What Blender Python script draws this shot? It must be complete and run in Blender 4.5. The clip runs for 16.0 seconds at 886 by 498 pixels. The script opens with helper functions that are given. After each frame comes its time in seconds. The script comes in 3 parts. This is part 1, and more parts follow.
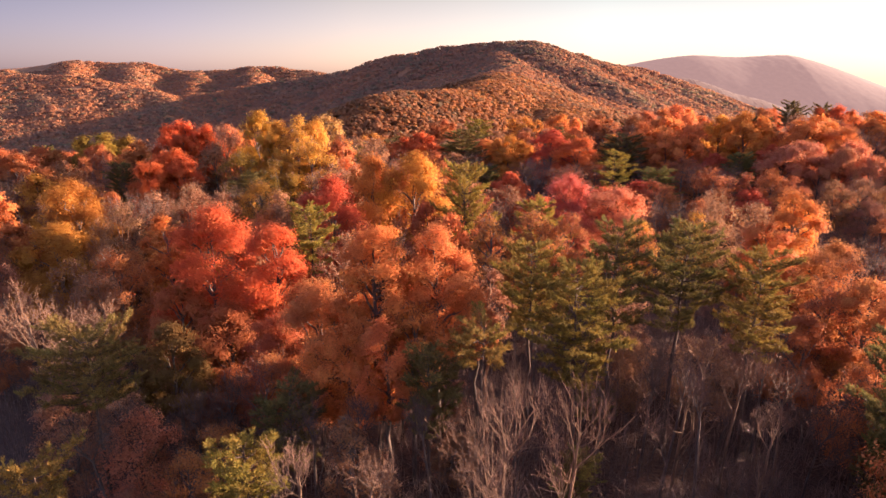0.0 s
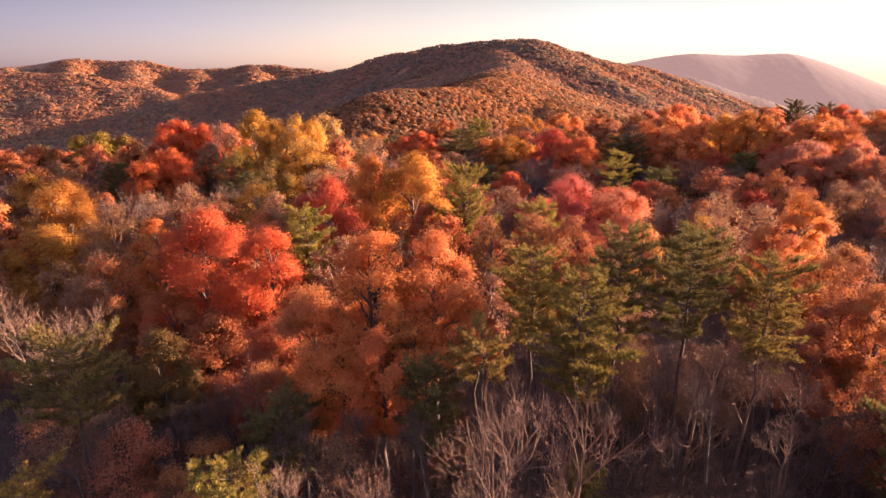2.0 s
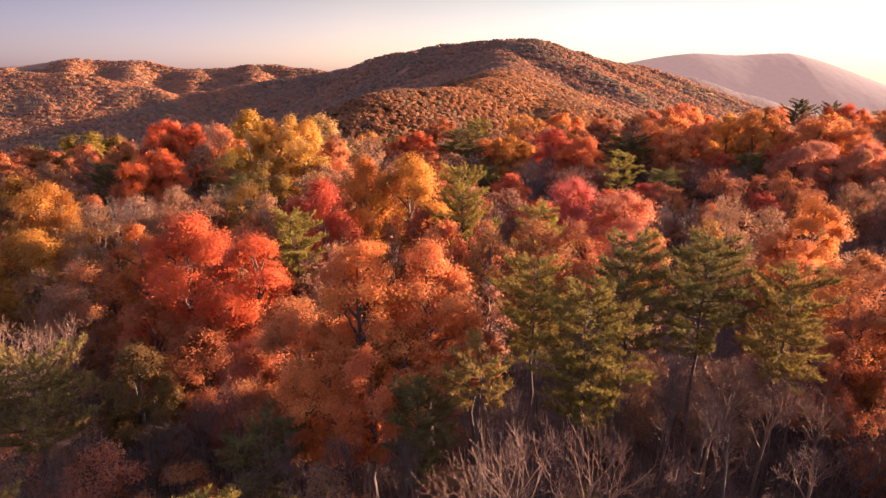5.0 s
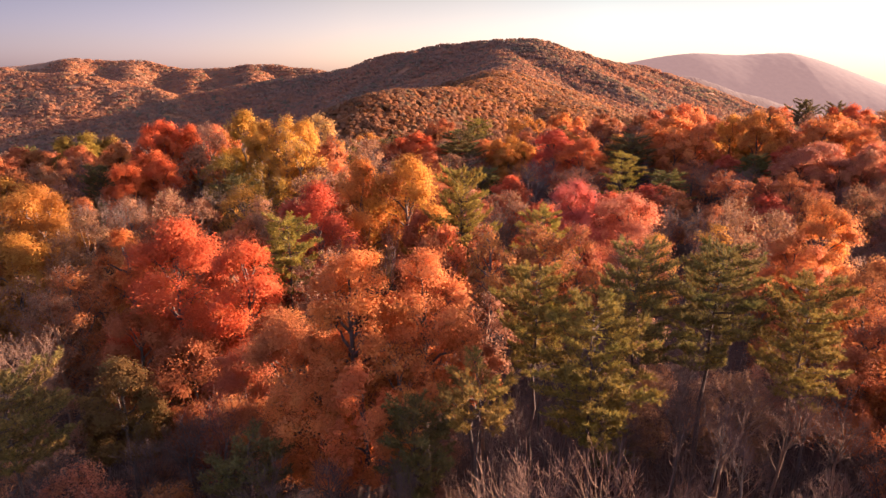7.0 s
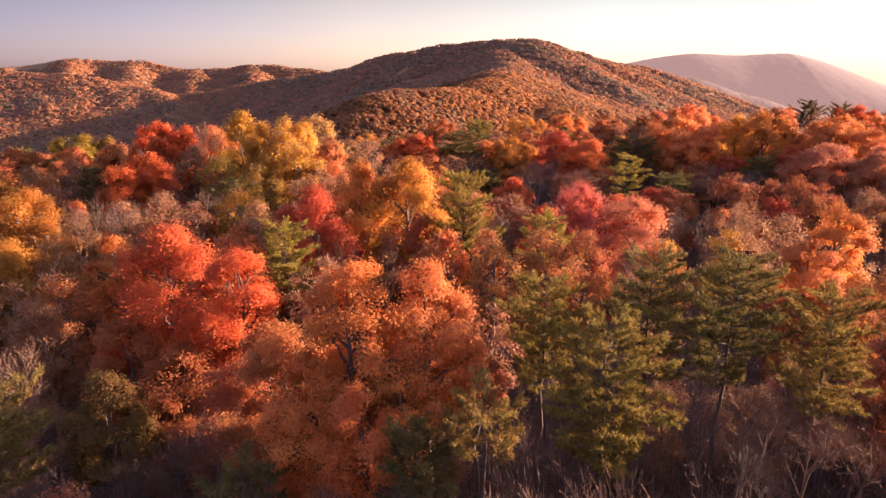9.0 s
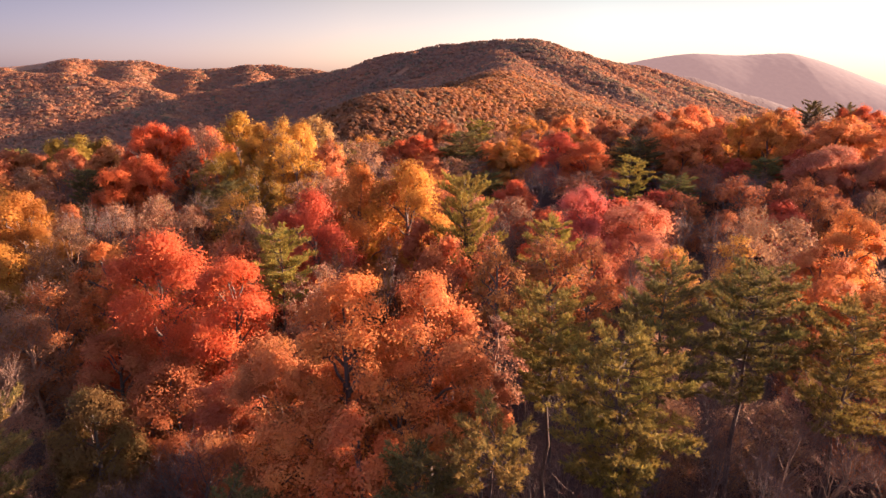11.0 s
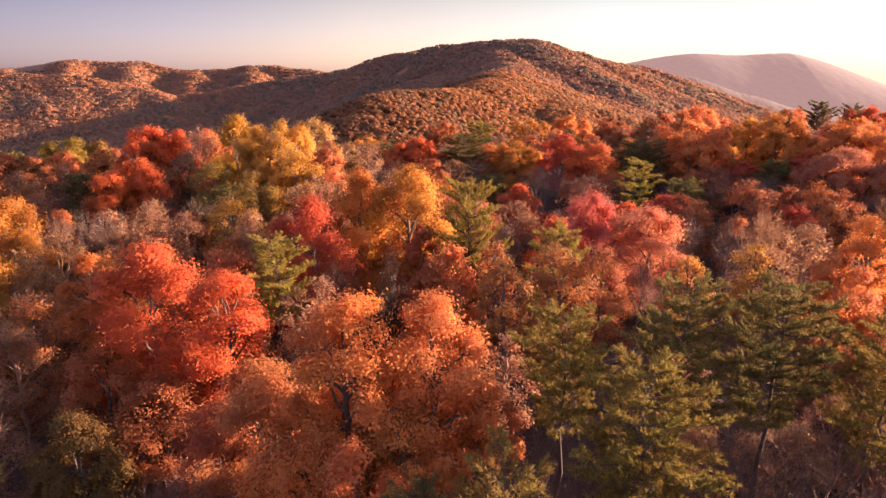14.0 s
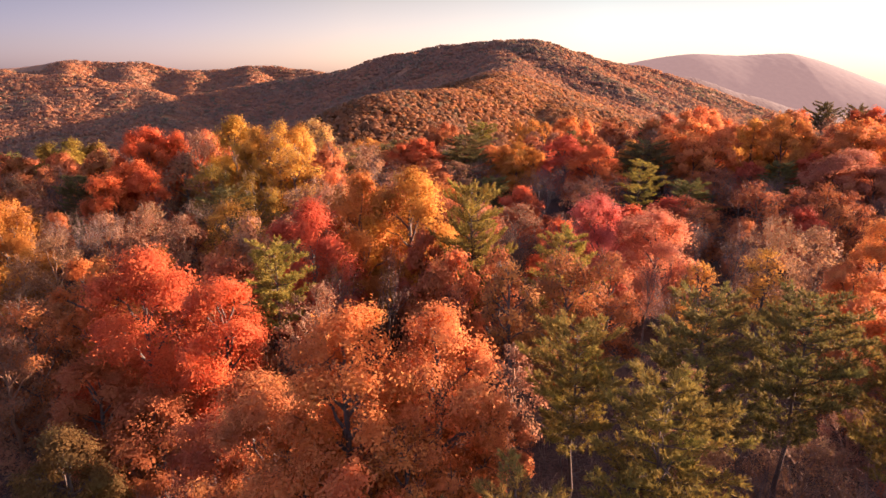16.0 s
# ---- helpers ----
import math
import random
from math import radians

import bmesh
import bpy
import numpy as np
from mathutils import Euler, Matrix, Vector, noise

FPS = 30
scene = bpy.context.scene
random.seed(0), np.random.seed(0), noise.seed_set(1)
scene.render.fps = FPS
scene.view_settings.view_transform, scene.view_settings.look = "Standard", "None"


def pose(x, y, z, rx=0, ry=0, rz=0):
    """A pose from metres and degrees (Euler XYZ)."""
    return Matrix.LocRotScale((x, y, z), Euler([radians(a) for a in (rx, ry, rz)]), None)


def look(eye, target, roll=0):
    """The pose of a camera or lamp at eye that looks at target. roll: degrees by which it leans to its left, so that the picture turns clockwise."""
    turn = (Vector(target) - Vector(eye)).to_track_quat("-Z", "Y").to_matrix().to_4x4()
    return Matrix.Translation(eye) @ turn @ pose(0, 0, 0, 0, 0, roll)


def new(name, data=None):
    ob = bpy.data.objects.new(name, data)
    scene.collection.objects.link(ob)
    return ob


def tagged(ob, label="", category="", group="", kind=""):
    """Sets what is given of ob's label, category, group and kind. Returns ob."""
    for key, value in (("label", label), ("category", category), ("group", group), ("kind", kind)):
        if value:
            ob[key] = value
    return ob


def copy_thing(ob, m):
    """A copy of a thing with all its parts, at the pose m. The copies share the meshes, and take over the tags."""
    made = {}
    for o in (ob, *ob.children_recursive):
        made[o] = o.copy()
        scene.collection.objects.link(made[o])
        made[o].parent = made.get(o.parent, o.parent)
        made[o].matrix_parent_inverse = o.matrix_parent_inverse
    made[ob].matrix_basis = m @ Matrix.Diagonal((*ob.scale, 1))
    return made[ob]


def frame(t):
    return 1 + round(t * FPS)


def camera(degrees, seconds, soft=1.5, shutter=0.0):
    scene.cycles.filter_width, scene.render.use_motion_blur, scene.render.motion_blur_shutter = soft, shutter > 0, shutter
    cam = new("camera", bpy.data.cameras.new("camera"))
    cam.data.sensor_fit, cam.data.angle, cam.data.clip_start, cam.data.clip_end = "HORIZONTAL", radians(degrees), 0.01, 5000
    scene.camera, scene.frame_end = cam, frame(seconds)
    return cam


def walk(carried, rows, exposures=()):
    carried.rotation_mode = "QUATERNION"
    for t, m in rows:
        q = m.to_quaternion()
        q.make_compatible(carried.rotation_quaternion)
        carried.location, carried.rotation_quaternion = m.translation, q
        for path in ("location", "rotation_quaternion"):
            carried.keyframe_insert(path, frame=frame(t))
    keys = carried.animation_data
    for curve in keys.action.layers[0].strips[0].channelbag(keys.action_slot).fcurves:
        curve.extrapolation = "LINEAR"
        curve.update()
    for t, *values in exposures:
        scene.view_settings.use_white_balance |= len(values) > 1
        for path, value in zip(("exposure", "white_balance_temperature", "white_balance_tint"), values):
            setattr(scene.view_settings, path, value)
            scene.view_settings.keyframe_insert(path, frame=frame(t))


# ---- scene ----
cam = camera(74.0, 16.0, soft=1.5)
PATH = [
    (0, (-0.472, -3.12, 31.545), (-0.472, -1.199, 30.991), -0.0),
    (0.5, (-0.446, -2.731, 31.558), (-0.445, -0.81, 31.003), -0.0),
    (1, (-0.414, -2.254, 31.566), (-0.414, -0.333, 31.01), 0.0),
    (1.5, (-0.385, -1.796, 31.588), (-0.386, 0.125, 31.031), -0.0),
    (2, (-0.363, -1.317, 31.614), (-0.363, 0.603, 31.055), -0.0),
    (2.5, (-0.333, -0.926, 31.621), (-0.333, 0.994, 31.062), -0.0),
    (3, (-0.304, -0.377, 31.624), (-0.304, 1.544, 31.064), -0.0),
    (3.5, (-0.219, 0.149, 31.503), (-0.22, 2.07, 30.945), -0.0),
    (4, (-0.152, 0.733, 31.477), (-0.153, 2.654, 30.918), 0.0),
    (6.5, (0.259, 3.574, 31.42), (0.258, 5.494, 30.86), -0.0),
    (7, (0.222, 4.153, 31.433), (0.221, 6.073, 30.873), 0.0),
    (7.5, (0.151, 4.694, 31.458), (0.15, 6.614, 30.898), 0.0),
    (8, (0.07, 5.233, 31.473), (0.069, 7.153, 30.913), -0.0),
    (8.5, (0.027, 5.796, 31.453), (0.028, 7.716, 30.893), 0.0),
    (9, (-0.007, 6.338, 31.456), (-0.007, 8.258, 30.897), -0.0),
    (11.5, (-0.161, 8.879, 31.615), (-0.16, 10.799, 31.056), -0.0),
    (12, (-0.203, 9.379, 31.627), (-0.201, 11.3, 31.068), -0.0),
    (12.5, (-0.266, 9.842, 31.638), (-0.264, 11.763, 31.08), 0.0),
    (13, (-0.34, 10.265, 31.694), (-0.338, 12.186, 31.136), -0.0),
    (13.5, (-0.407, 10.656, 31.706), (-0.407, 12.576, 31.148), -0.1),
    (14, (-0.476, 11.027, 31.771), (-0.476, 12.947, 31.213), -0.1),
    (14.5, (-0.518, 11.441, 31.745), (-0.518, 13.362, 31.187), -0.0),
    (15, (-0.568, 11.858, 31.772), (-0.568, 13.779, 31.214), -0.1),
    (15.5, (-0.676, 12.265, 31.783), (-0.677, 14.185, 31.226), -0.1),
    (16, (-0.768, 12.626, 31.771), (-0.768, 14.547, 31.214), -0.1),
]
walk(cam, [(t, look(eye, target, roll)) for t, eye, target, roll in PATH], exposures=[(0, 2.18, 7450, 38), (16, 2.18, 7450, 38)])

# ---- world, sun, exposure ----
SUN_AZIMUTH, SUN_ELEVATION = radians(72), radians(11.2)   # clockwise from +y, above the horizon

GLOW = [(0.0, (0.84, 0.72, 0.78)), (0.35, (0.57, 0.475, 0.515)), (0.45, (0.82, 0.66, 0.65)), (0.585, (1.15, 0.91, 0.74)), (0.675, (1.14, 0.96, 0.77)), (0.76, (0.97, 0.94, 0.78)), (0.90, (0.58, 0.61, 0.54))]
# above 0.13 the unseen sky is brightened, an added fill for the shade
VEIL_AND_FILL = [(0.0, (1.40, 1.52, 2.20)), (0.05, (1.24, 1.27, 1.56)), (0.13, (1.00, 0.95, 0.94)), (0.5, (3.1, 2.65, 2.6)), (1.0, (3.5, 2.95, 2.8))]

world = bpy.data.worlds.new("evening_sky")
scene.world = world
world.use_nodes = True
wn, wl = world.node_tree.nodes, world.node_tree.links
sky = wn.new("ShaderNodeTexSky")
sky.sky_type = "NISHITA"
sky.sun_disc = False
sky.sun_elevation = SUN_ELEVATION
sky.sun_rotation = SUN_AZIMUTH
sky.altitude = 300
sky.air_density, sky.dust_density, sky.ozone_density = 1.0, 1.4, 2.6
wn["Background"].inputs["Strength"].default_value = 0.06
toward_sun = Vector((math.sin(SUN_AZIMUTH) * math.cos(SUN_ELEVATION), math.cos(SUN_AZIMUTH) * math.cos(SUN_ELEVATION), math.sin(SUN_ELEVATION)))


def sky_ramp(source, stops):
    r = wn.new("ShaderNodeValToRGB")
    while len(r.color_ramp.elements) < len(stops):
        r.color_ramp.elements.new(0.5)
    for e, (at, c) in zip(r.color_ramp.elements, stops):
        e.position, e.color = at, (*c, 1)
    wl.new(source, r.inputs["Fac"])
    return r.outputs["Color"]


# evening haze: a cream glow round the sun, mauve away from it, rosy low down; overhead it is added fill
way = wn.new("ShaderNodeTexCoord")
to_sun = wn.new("ShaderNodeVectorMath")
to_sun.operation = "DOT_PRODUCT"
to_sun.inputs[1].default_value = (toward_sun.x, toward_sun.y, 0)
wl.new(way.outputs["Generated"], to_sun.inputs[0])
half = wn.new("ShaderNodeMath")
half.operation = "MULTIPLY_ADD"
half.inputs[1].default_value, half.inputs[2].default_value = 0.5, 0.5
wl.new(to_sun.outputs["Value"], half.inputs[0])
glow = sky_ramp(half.outputs["Value"], GLOW)
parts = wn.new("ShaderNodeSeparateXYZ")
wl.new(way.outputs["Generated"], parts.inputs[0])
veil_and_fill = sky_ramp(parts.outputs["Z"], VEIL_AND_FILL)
warm = wn.new("ShaderNodeMix")
warm.data_type, warm.blend_type = "RGBA", "MULTIPLY"
warm.inputs["Factor"].default_value = 1.0
wl.new(sky.outputs["Color"], warm.inputs["A"])
wl.new(glow, warm.inputs["B"])
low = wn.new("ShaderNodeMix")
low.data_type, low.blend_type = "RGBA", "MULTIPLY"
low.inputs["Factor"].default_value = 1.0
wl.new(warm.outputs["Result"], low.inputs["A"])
wl.new(veil_and_fill, low.inputs["B"])
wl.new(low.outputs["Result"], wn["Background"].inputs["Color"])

sun = new("sun", bpy.data.lights.new("sun", "SUN"))
sun.data.energy, sun.data.angle = 5.0, radians(0.6)
sun.data.color = (1.0, 0.80, 0.60)
sun.matrix_basis = look(tuple(toward_sun * 400), (0, 0, 0))


# ---- materials ----
def material(name):
    m = bpy.data.materials.new(name)
    m.use_nodes = True
    n, l = m.node_tree.nodes, m.node_tree.links
    return m, n, l, n["Principled BSDF"], n["Material Output"]


def ramp(n, l, source, stops):
    r = n.new("ShaderNodeValToRGB")
    while len(r.color_ramp.elements) < len(stops):
        r.color_ramp.elements.new(0.5)
    for e, (at, c) in zip(r.color_ramp.elements, stops):
        e.position, e.color = at, (*c, 1)
    l.new(source, r.inputs["Fac"])
    return r.outputs["Color"]


def mixed(n, l, kind, fac, a, b):
    m = n.new("ShaderNodeMix")
    m.data_type, m.blend_type = "RGBA", kind
    for socket, v in ((m.inputs["Factor"], fac), (m.inputs["A"], a), (m.inputs["B"], b)):
        if isinstance(v, (int, float)):
            socket.default_value = v
        elif isinstance(v, tuple):
            socket.default_value = (*v, 1)
        else:
            l.new(v, socket)
    return m.outputs["Result"]


def foliage_material(name, low, high, translucent, rough):
    """Leaves take the tree's own colour; each leaf and each bough varies a little."""
    m, n, l, p, out = material(name)
    info = n.new("ShaderNodeObjectInfo")
    geo = n.new("ShaderNodeNewGeometry")
    leaf = ramp(n, l, geo.outputs["Random Per Island"], [(0.0, low), (0.5, (1, 1, 1)), (1.0, high)])
    tex = n.new("ShaderNodeTexCoord")
    boughs = n.new("ShaderNodeTexNoise")
    boughs.inputs["Scale"].default_value = 0.55
    boughs.inputs["Detail"].default_value = 3
    l.new(tex.outputs["Object"], boughs.inputs["Vector"])
    patch = ramp(n, l, boughs.outputs["Fac"], [(0.3, (0.78, 0.66, 0.62)), (0.5, (1, 1, 1)), (0.7, (1.08, 1.25, 1.1))])
    c = mixed(n, l, "MULTIPLY", 1.0, info.outputs["Color"], leaf)
    c = mixed(n, l, "MULTIPLY", 1.0, c, patch)
    l.new(c, p.inputs["Base Color"])
    p.inputs["Roughness"].default_value = rough
    p.inputs["Specular IOR Level"].default_value = 0.12
    t = n.new("ShaderNodeBsdfTranslucent")
    l.new(c, t.inputs["Color"])
    mix = n.new("ShaderNodeMixShader")
    mix.inputs["Fac"].default_value = translucent
    l.new(p.outputs["BSDF"], mix.inputs[1])
    l.new(t.outputs["BSDF"], mix.inputs[2])
    l.new(mix.outputs["Shader"], out.inputs["Surface"])
    return m


def bark_material(name, dark, light):
    m, n, l, p, out = material(name)
    tex = n.new("ShaderNodeTexCoord")
    grain = n.new("ShaderNodeTexNoise")
    grain.inputs["Scale"].default_value = 6
    grain.inputs["Detail"].default_value = 5
    stretch = n.new("ShaderNodeMapping")
    stretch.inputs["Scale"].default_value = (1, 1, 0.15)
    l.new(tex.outputs["Object"], stretch.inputs["Vector"])
    l.new(stretch.outputs["Vector"], grain.inputs["Vector"])
    c = ramp(n, l, grain.outputs["Fac"], [(0.3, dark), (0.7, light)])
    info = n.new("ShaderNodeObjectInfo")
    c = mixed(n, l, "MULTIPLY", 1.0, c, ramp(n, l, info.outputs["Random"], [(0, (0.8, 0.8, 0.82)), (1, (1.15, 1.1, 1.05))]))
    l.new(c, p.inputs["Base Color"])
    p.inputs["Roughness"].default_value = 0.9
    bump = n.new("ShaderNodeBump")
    bump.inputs["Strength"].default_value = 0.5
    bump.inputs["Distance"].default_value = 0.02
    l.new(grain.outputs["Fac"], bump.inputs["Height"])
    l.new(bump.outputs["Normal"], p.inputs["Normal"])
    return m


def litter_material(name, size, stops):
    """Fallen leaves and undergrowth on the forest floor."""
    m, n, l, p, out = material(name)
    tex = n.new("ShaderNodeTexCoord")
    big = n.new("ShaderNodeTexNoise")
    big.inputs["Scale"].default_value = size
    big.inputs["Detail"].default_value = 6
    fine = n.new("ShaderNodeTexVoronoi")
    fine.inputs["Scale"].default_value = 5.0
    for k in (big, fine):
        l.new(tex.outputs["Object"], k.inputs["Vector"])
    a = ramp(n, l, big.outputs["Fac"], stops)
    b = ramp(n, l, fine.outputs["Color"], [(0.1, (0.55, 0.5, 0.5)), (0.9, (1.3, 1.2, 1.1))])
    l.new(mixed(n, l, "MULTIPLY", 1.0, a, b), p.inputs["Base Color"])
    p.inputs["Roughness"].default_value = 1.0
    bump = n.new("ShaderNodeBump")
    bump.inputs["Distance"].default_value = 0.08
    l.new(fine.outputs["Distance"], bump.inputs["Height"])
    l.new(bump.outputs["Normal"], p.inputs["Normal"])
    return m


def woods_material(name):
    """Far woods: every crown has a tone of its own."""
    m, n, l, p, out = material(name)
    tone = n.new("ShaderNodeAttribute")
    tone.attribute_name = "tone"
    c = ramp(n, l, tone.outputs["Fac"], [
        (0.0, (0.095, 0.10, 0.042)), (0.16, (0.165, 0.13, 0.056)), (0.3, (0.255, 0.145, 0.078)), (0.48, (0.335, 0.152, 0.07)),
        (0.64, (0.39, 0.148, 0.058)), (0.8, (0.43, 0.195, 0.064)), (0.92, (0.42, 0.125, 0.05)), (1.0, (0.43, 0.27, 0.11))])
    geo = n.new("ShaderNodeNewGeometry")
    c = mixed(n, l, "MULTIPLY", 1.0, c, ramp(n, l, geo.outputs["Random Per Island"], [(0, (0.95, 0.95, 0.95)), (1, (1.05, 1.05, 1.05))]))
    l.new(c, p.inputs["Base Color"])
    p.inputs["Roughness"].default_value = 0.9
    t = n.new("ShaderNodeBsdfTranslucent")
    l.new(c, t.inputs["Color"])
    mix = n.new("ShaderNodeMixShader")
    mix.inputs["Fac"].default_value = 0.5
    l.new(p.outputs["BSDF"], mix.inputs[1])
    l.new(t.outputs["BSDF"], mix.inputs[2])
    l.new(mix.outputs["Shader"], out.inputs["Surface"])
    return m


def distance_material(name, haze_colour, strength):
    """The furthest mountains, a plain near-black backdrop; miles of bright evening haze put in as emission."""
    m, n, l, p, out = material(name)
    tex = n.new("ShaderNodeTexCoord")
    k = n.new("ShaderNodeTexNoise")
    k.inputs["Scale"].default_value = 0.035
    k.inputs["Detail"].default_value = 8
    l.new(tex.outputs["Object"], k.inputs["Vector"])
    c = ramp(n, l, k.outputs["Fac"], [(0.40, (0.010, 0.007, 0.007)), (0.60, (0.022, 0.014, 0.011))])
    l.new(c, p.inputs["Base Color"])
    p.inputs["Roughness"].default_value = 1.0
    p.inputs["Emission Color"].default_value = (*haze_colour, 1)
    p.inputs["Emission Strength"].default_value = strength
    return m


LEAF = foliage_material("autumn_leaves", (0.82, 0.76, 0.76), (1.10, 1.15, 1.10), 0.48, 0.75)
NEEDLE = foliage_material("pine_needles", (0.55, 0.62, 0.7), (1.4, 1.25, 1.1), 0.32, 0.75)
BARK = bark_material("grey_bark", (0.07, 0.052, 0.045), (0.16, 0.125, 0.105))
BARK_TWIG = bark_material("reddish_twig_bark", (0.10, 0.062, 0.052), (0.20, 0.13, 0.10))
BARK_PALE = bark_material("pale_bark", (0.14, 0.088, 0.058), (0.28, 0.18, 0.118))
BARK_ROSY = bark_material("rosy_twig_bark", (0.14, 0.08, 0.054), (0.27, 0.158, 0.106))
BARK_WARM = bark_material("tawny_twig_bark", (0.22, 0.115, 0.07), (0.40, 0.22, 0.125))
BARK_PINE = bark_material("pine_bark", (0.055, 0.036, 0.029), (0.12, 0.078, 0.058))
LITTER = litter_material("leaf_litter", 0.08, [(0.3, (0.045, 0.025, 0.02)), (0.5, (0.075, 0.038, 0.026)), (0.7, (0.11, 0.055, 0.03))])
# hill floor coloured like the crowns, so shaded gaps between them stay light
HILLSIDE = litter_material("hillside_floor_crown_colour", 0.02, [(0.3, (0.22, 0.125, 0.07)), (0.5, (0.29, 0.14, 0.07)), (0.7, (0.33, 0.155, 0.068))])
WOODS = woods_material("hill_woods_leaves")
WOODS_HAZED = woods_material("backdrop_woods_leaves_haze_glow")      # hills far off; the evening haze before them is put in as leaf glow
WOODS_HAZED.node_tree.nodes["Principled BSDF"].inputs["Emission Color"].default_value = (0.25, 0.245, 0.37, 1)
WOODS_HAZED.node_tree.nodes["Principled BSDF"].inputs["Emission Strength"].default_value = 0.026
MOUNTAIN_HAZE = distance_material("distant_mountain_haze_glow", (0.33, 0.235, 0.215), 0.275)
FOOTHILL_HAZE = distance_material("distant_foothill_haze_glow", (0.33, 0.205, 0.175), 0.18)

# leaf colours of the trees
SCARLET, VERMILION, FLAME = (0.74, 0.195, 0.066), (0.72, 0.215, 0.068), (0.77, 0.272, 0.095)
ORANGE, RUST, RUSSET = (0.77, 0.285, 0.085), (0.51, 0.172, 0.068), (0.42, 0.195, 0.105)
AMBER, YELLOW, GOLD, OCHRE = (0.64, 0.27, 0.062), (0.66, 0.325, 0.066), (0.64, 0.30, 0.065), (0.46, 0.20, 0.043)
PALE_YELLOW, TAN, COPPER = (0.56, 0.33, 0.11), (0.37, 0.18, 0.088), (0.55, 0.22, 0.077)
CRIMSON, RED, PINK, CORAL = (0.60, 0.125, 0.058), (0.68, 0.165, 0.058), (0.66, 0.165, 0.115), (0.66, 0.255, 0.13)
OLIVE, MOSS = (0.32, 0.20, 0.04), (0.21, 0.14, 0.042)
PINE, PINE_LIGHT, PINE_GOLD = (0.18, 0.145, 0.05), (0.33, 0.25, 0.055), (0.255, 0.185, 0.045)
PINE_OLIVE = (0.195, 0.15, 0.044)
GREY, PALE = (0.3, 0.2, 0.15), (0.4, 0.3, 0.2)


# ---- mesh helpers ----
def quad_mesh(name, verts, quads, mat, tone=None, normals=None):
    me = bpy.data.meshes.new(name)
    verts, quads = np.asarray(verts, np.float32), np.asarray(quads, np.int32)
    me.vertices.add(len(verts))
    me.vertices.foreach_set("co", verts.ravel())
    me.loops.add(quads.size)
    me.loops.foreach_set("vertex_index", quads.ravel())
    me.polygons.add(len(quads))
    me.polygons.foreach_set("loop_start", np.arange(0, quads.size, 4, dtype=np.int32))
    if tone is not None:
        me.attributes.new("tone", "FLOAT", "POINT").data.foreach_set("value", np.asarray(tone, np.float32))
    me.update(calc_edges=True)
    me.materials.append(mat)
    if normals is not None:
        me.normals_split_custom_set_from_vertices(np.asarray(normals, np.float32))
    return me


def unit(v):
    return v / np.maximum(np.linalg.norm(v, axis=-1, keepdims=True), 1e-9)


def tube_mesh(name, lines, mat, sides=5):
    """Tapered round branches; a line is a row of points with a radius each."""
    verts, quads, base = [], [], 0
    for pts, radii, k in lines:
        pts = np.asarray(pts, float)
        way = unit(np.gradient(pts, axis=0))
        side = unit(np.cross(way, (0.31, 0.92, 0.24)))
        up = np.cross(way, side)
        a = np.linspace(0, 2 * np.pi, k, endpoint=False)
        ring = pts[:, None] + np.asarray(radii)[:, None, None] * (np.cos(a)[None, :, None] * side[:, None] + np.sin(a)[None, :, None] * up[:, None])
        verts.append(ring.reshape(-1, 3))
        i, j = np.meshgrid(np.arange(len(pts) - 1), np.arange(k), indexing="ij")
        j2 = (j + 1) % k
        quads.append(base + np.stack([i * k + j, i * k + j2, (i + 1) * k + j2, (i + 1) * k + j], -1).reshape(-1, 4))
        base += len(pts) * k
    return quad_mesh(name, np.concatenate(verts), np.concatenate(quads), mat)


def leaves(centres, normals, length, width, rng, along=None):
    """Folded leaf blades: one four-cornered blade a centre."""
    n = len(centres)
    normals = unit(normals)
    u = along if along is not None else rng.normal(size=(n, 3))
    u = unit(u - (u * normals).sum(1, keepdims=True) * normals)
    v = np.cross(normals, u)
    s = (0.65 + 0.7 * rng.random((n, 1)))
    a, b = u * length * s / 2, v * width * s / 2
    fold = normals * width * s * 0.16
    verts = np.stack([centres - a, centres - b + fold, centres + a, centres + b + fold], 1).reshape(-1, 3)
    return verts, np.arange(4 * n).reshape(-1, 4)


def bend(a, b, sag, steps, rng, wob=0.04):
    """A curved way from a to b that first climbs by sag."""
    a, b = np.asarray(a, float), np.asarray(b, float)
    t = np.linspace(0, 1, steps)[:, None]
    mid = (a + b) / 2 + np.array([0, 0, sag])
    p = (1 - t) ** 2 * a + 2 * t * (1 - t) * mid + t ** 2 * b
    p[1:-1] += rng.normal(size=(steps - 2, 3)) * np.linalg.norm(b - a) * wob
    return p


def part(name, me, parent, label=""):
    ob = new(name, me)
    ob.parent = parent
    return tagged(ob, label)


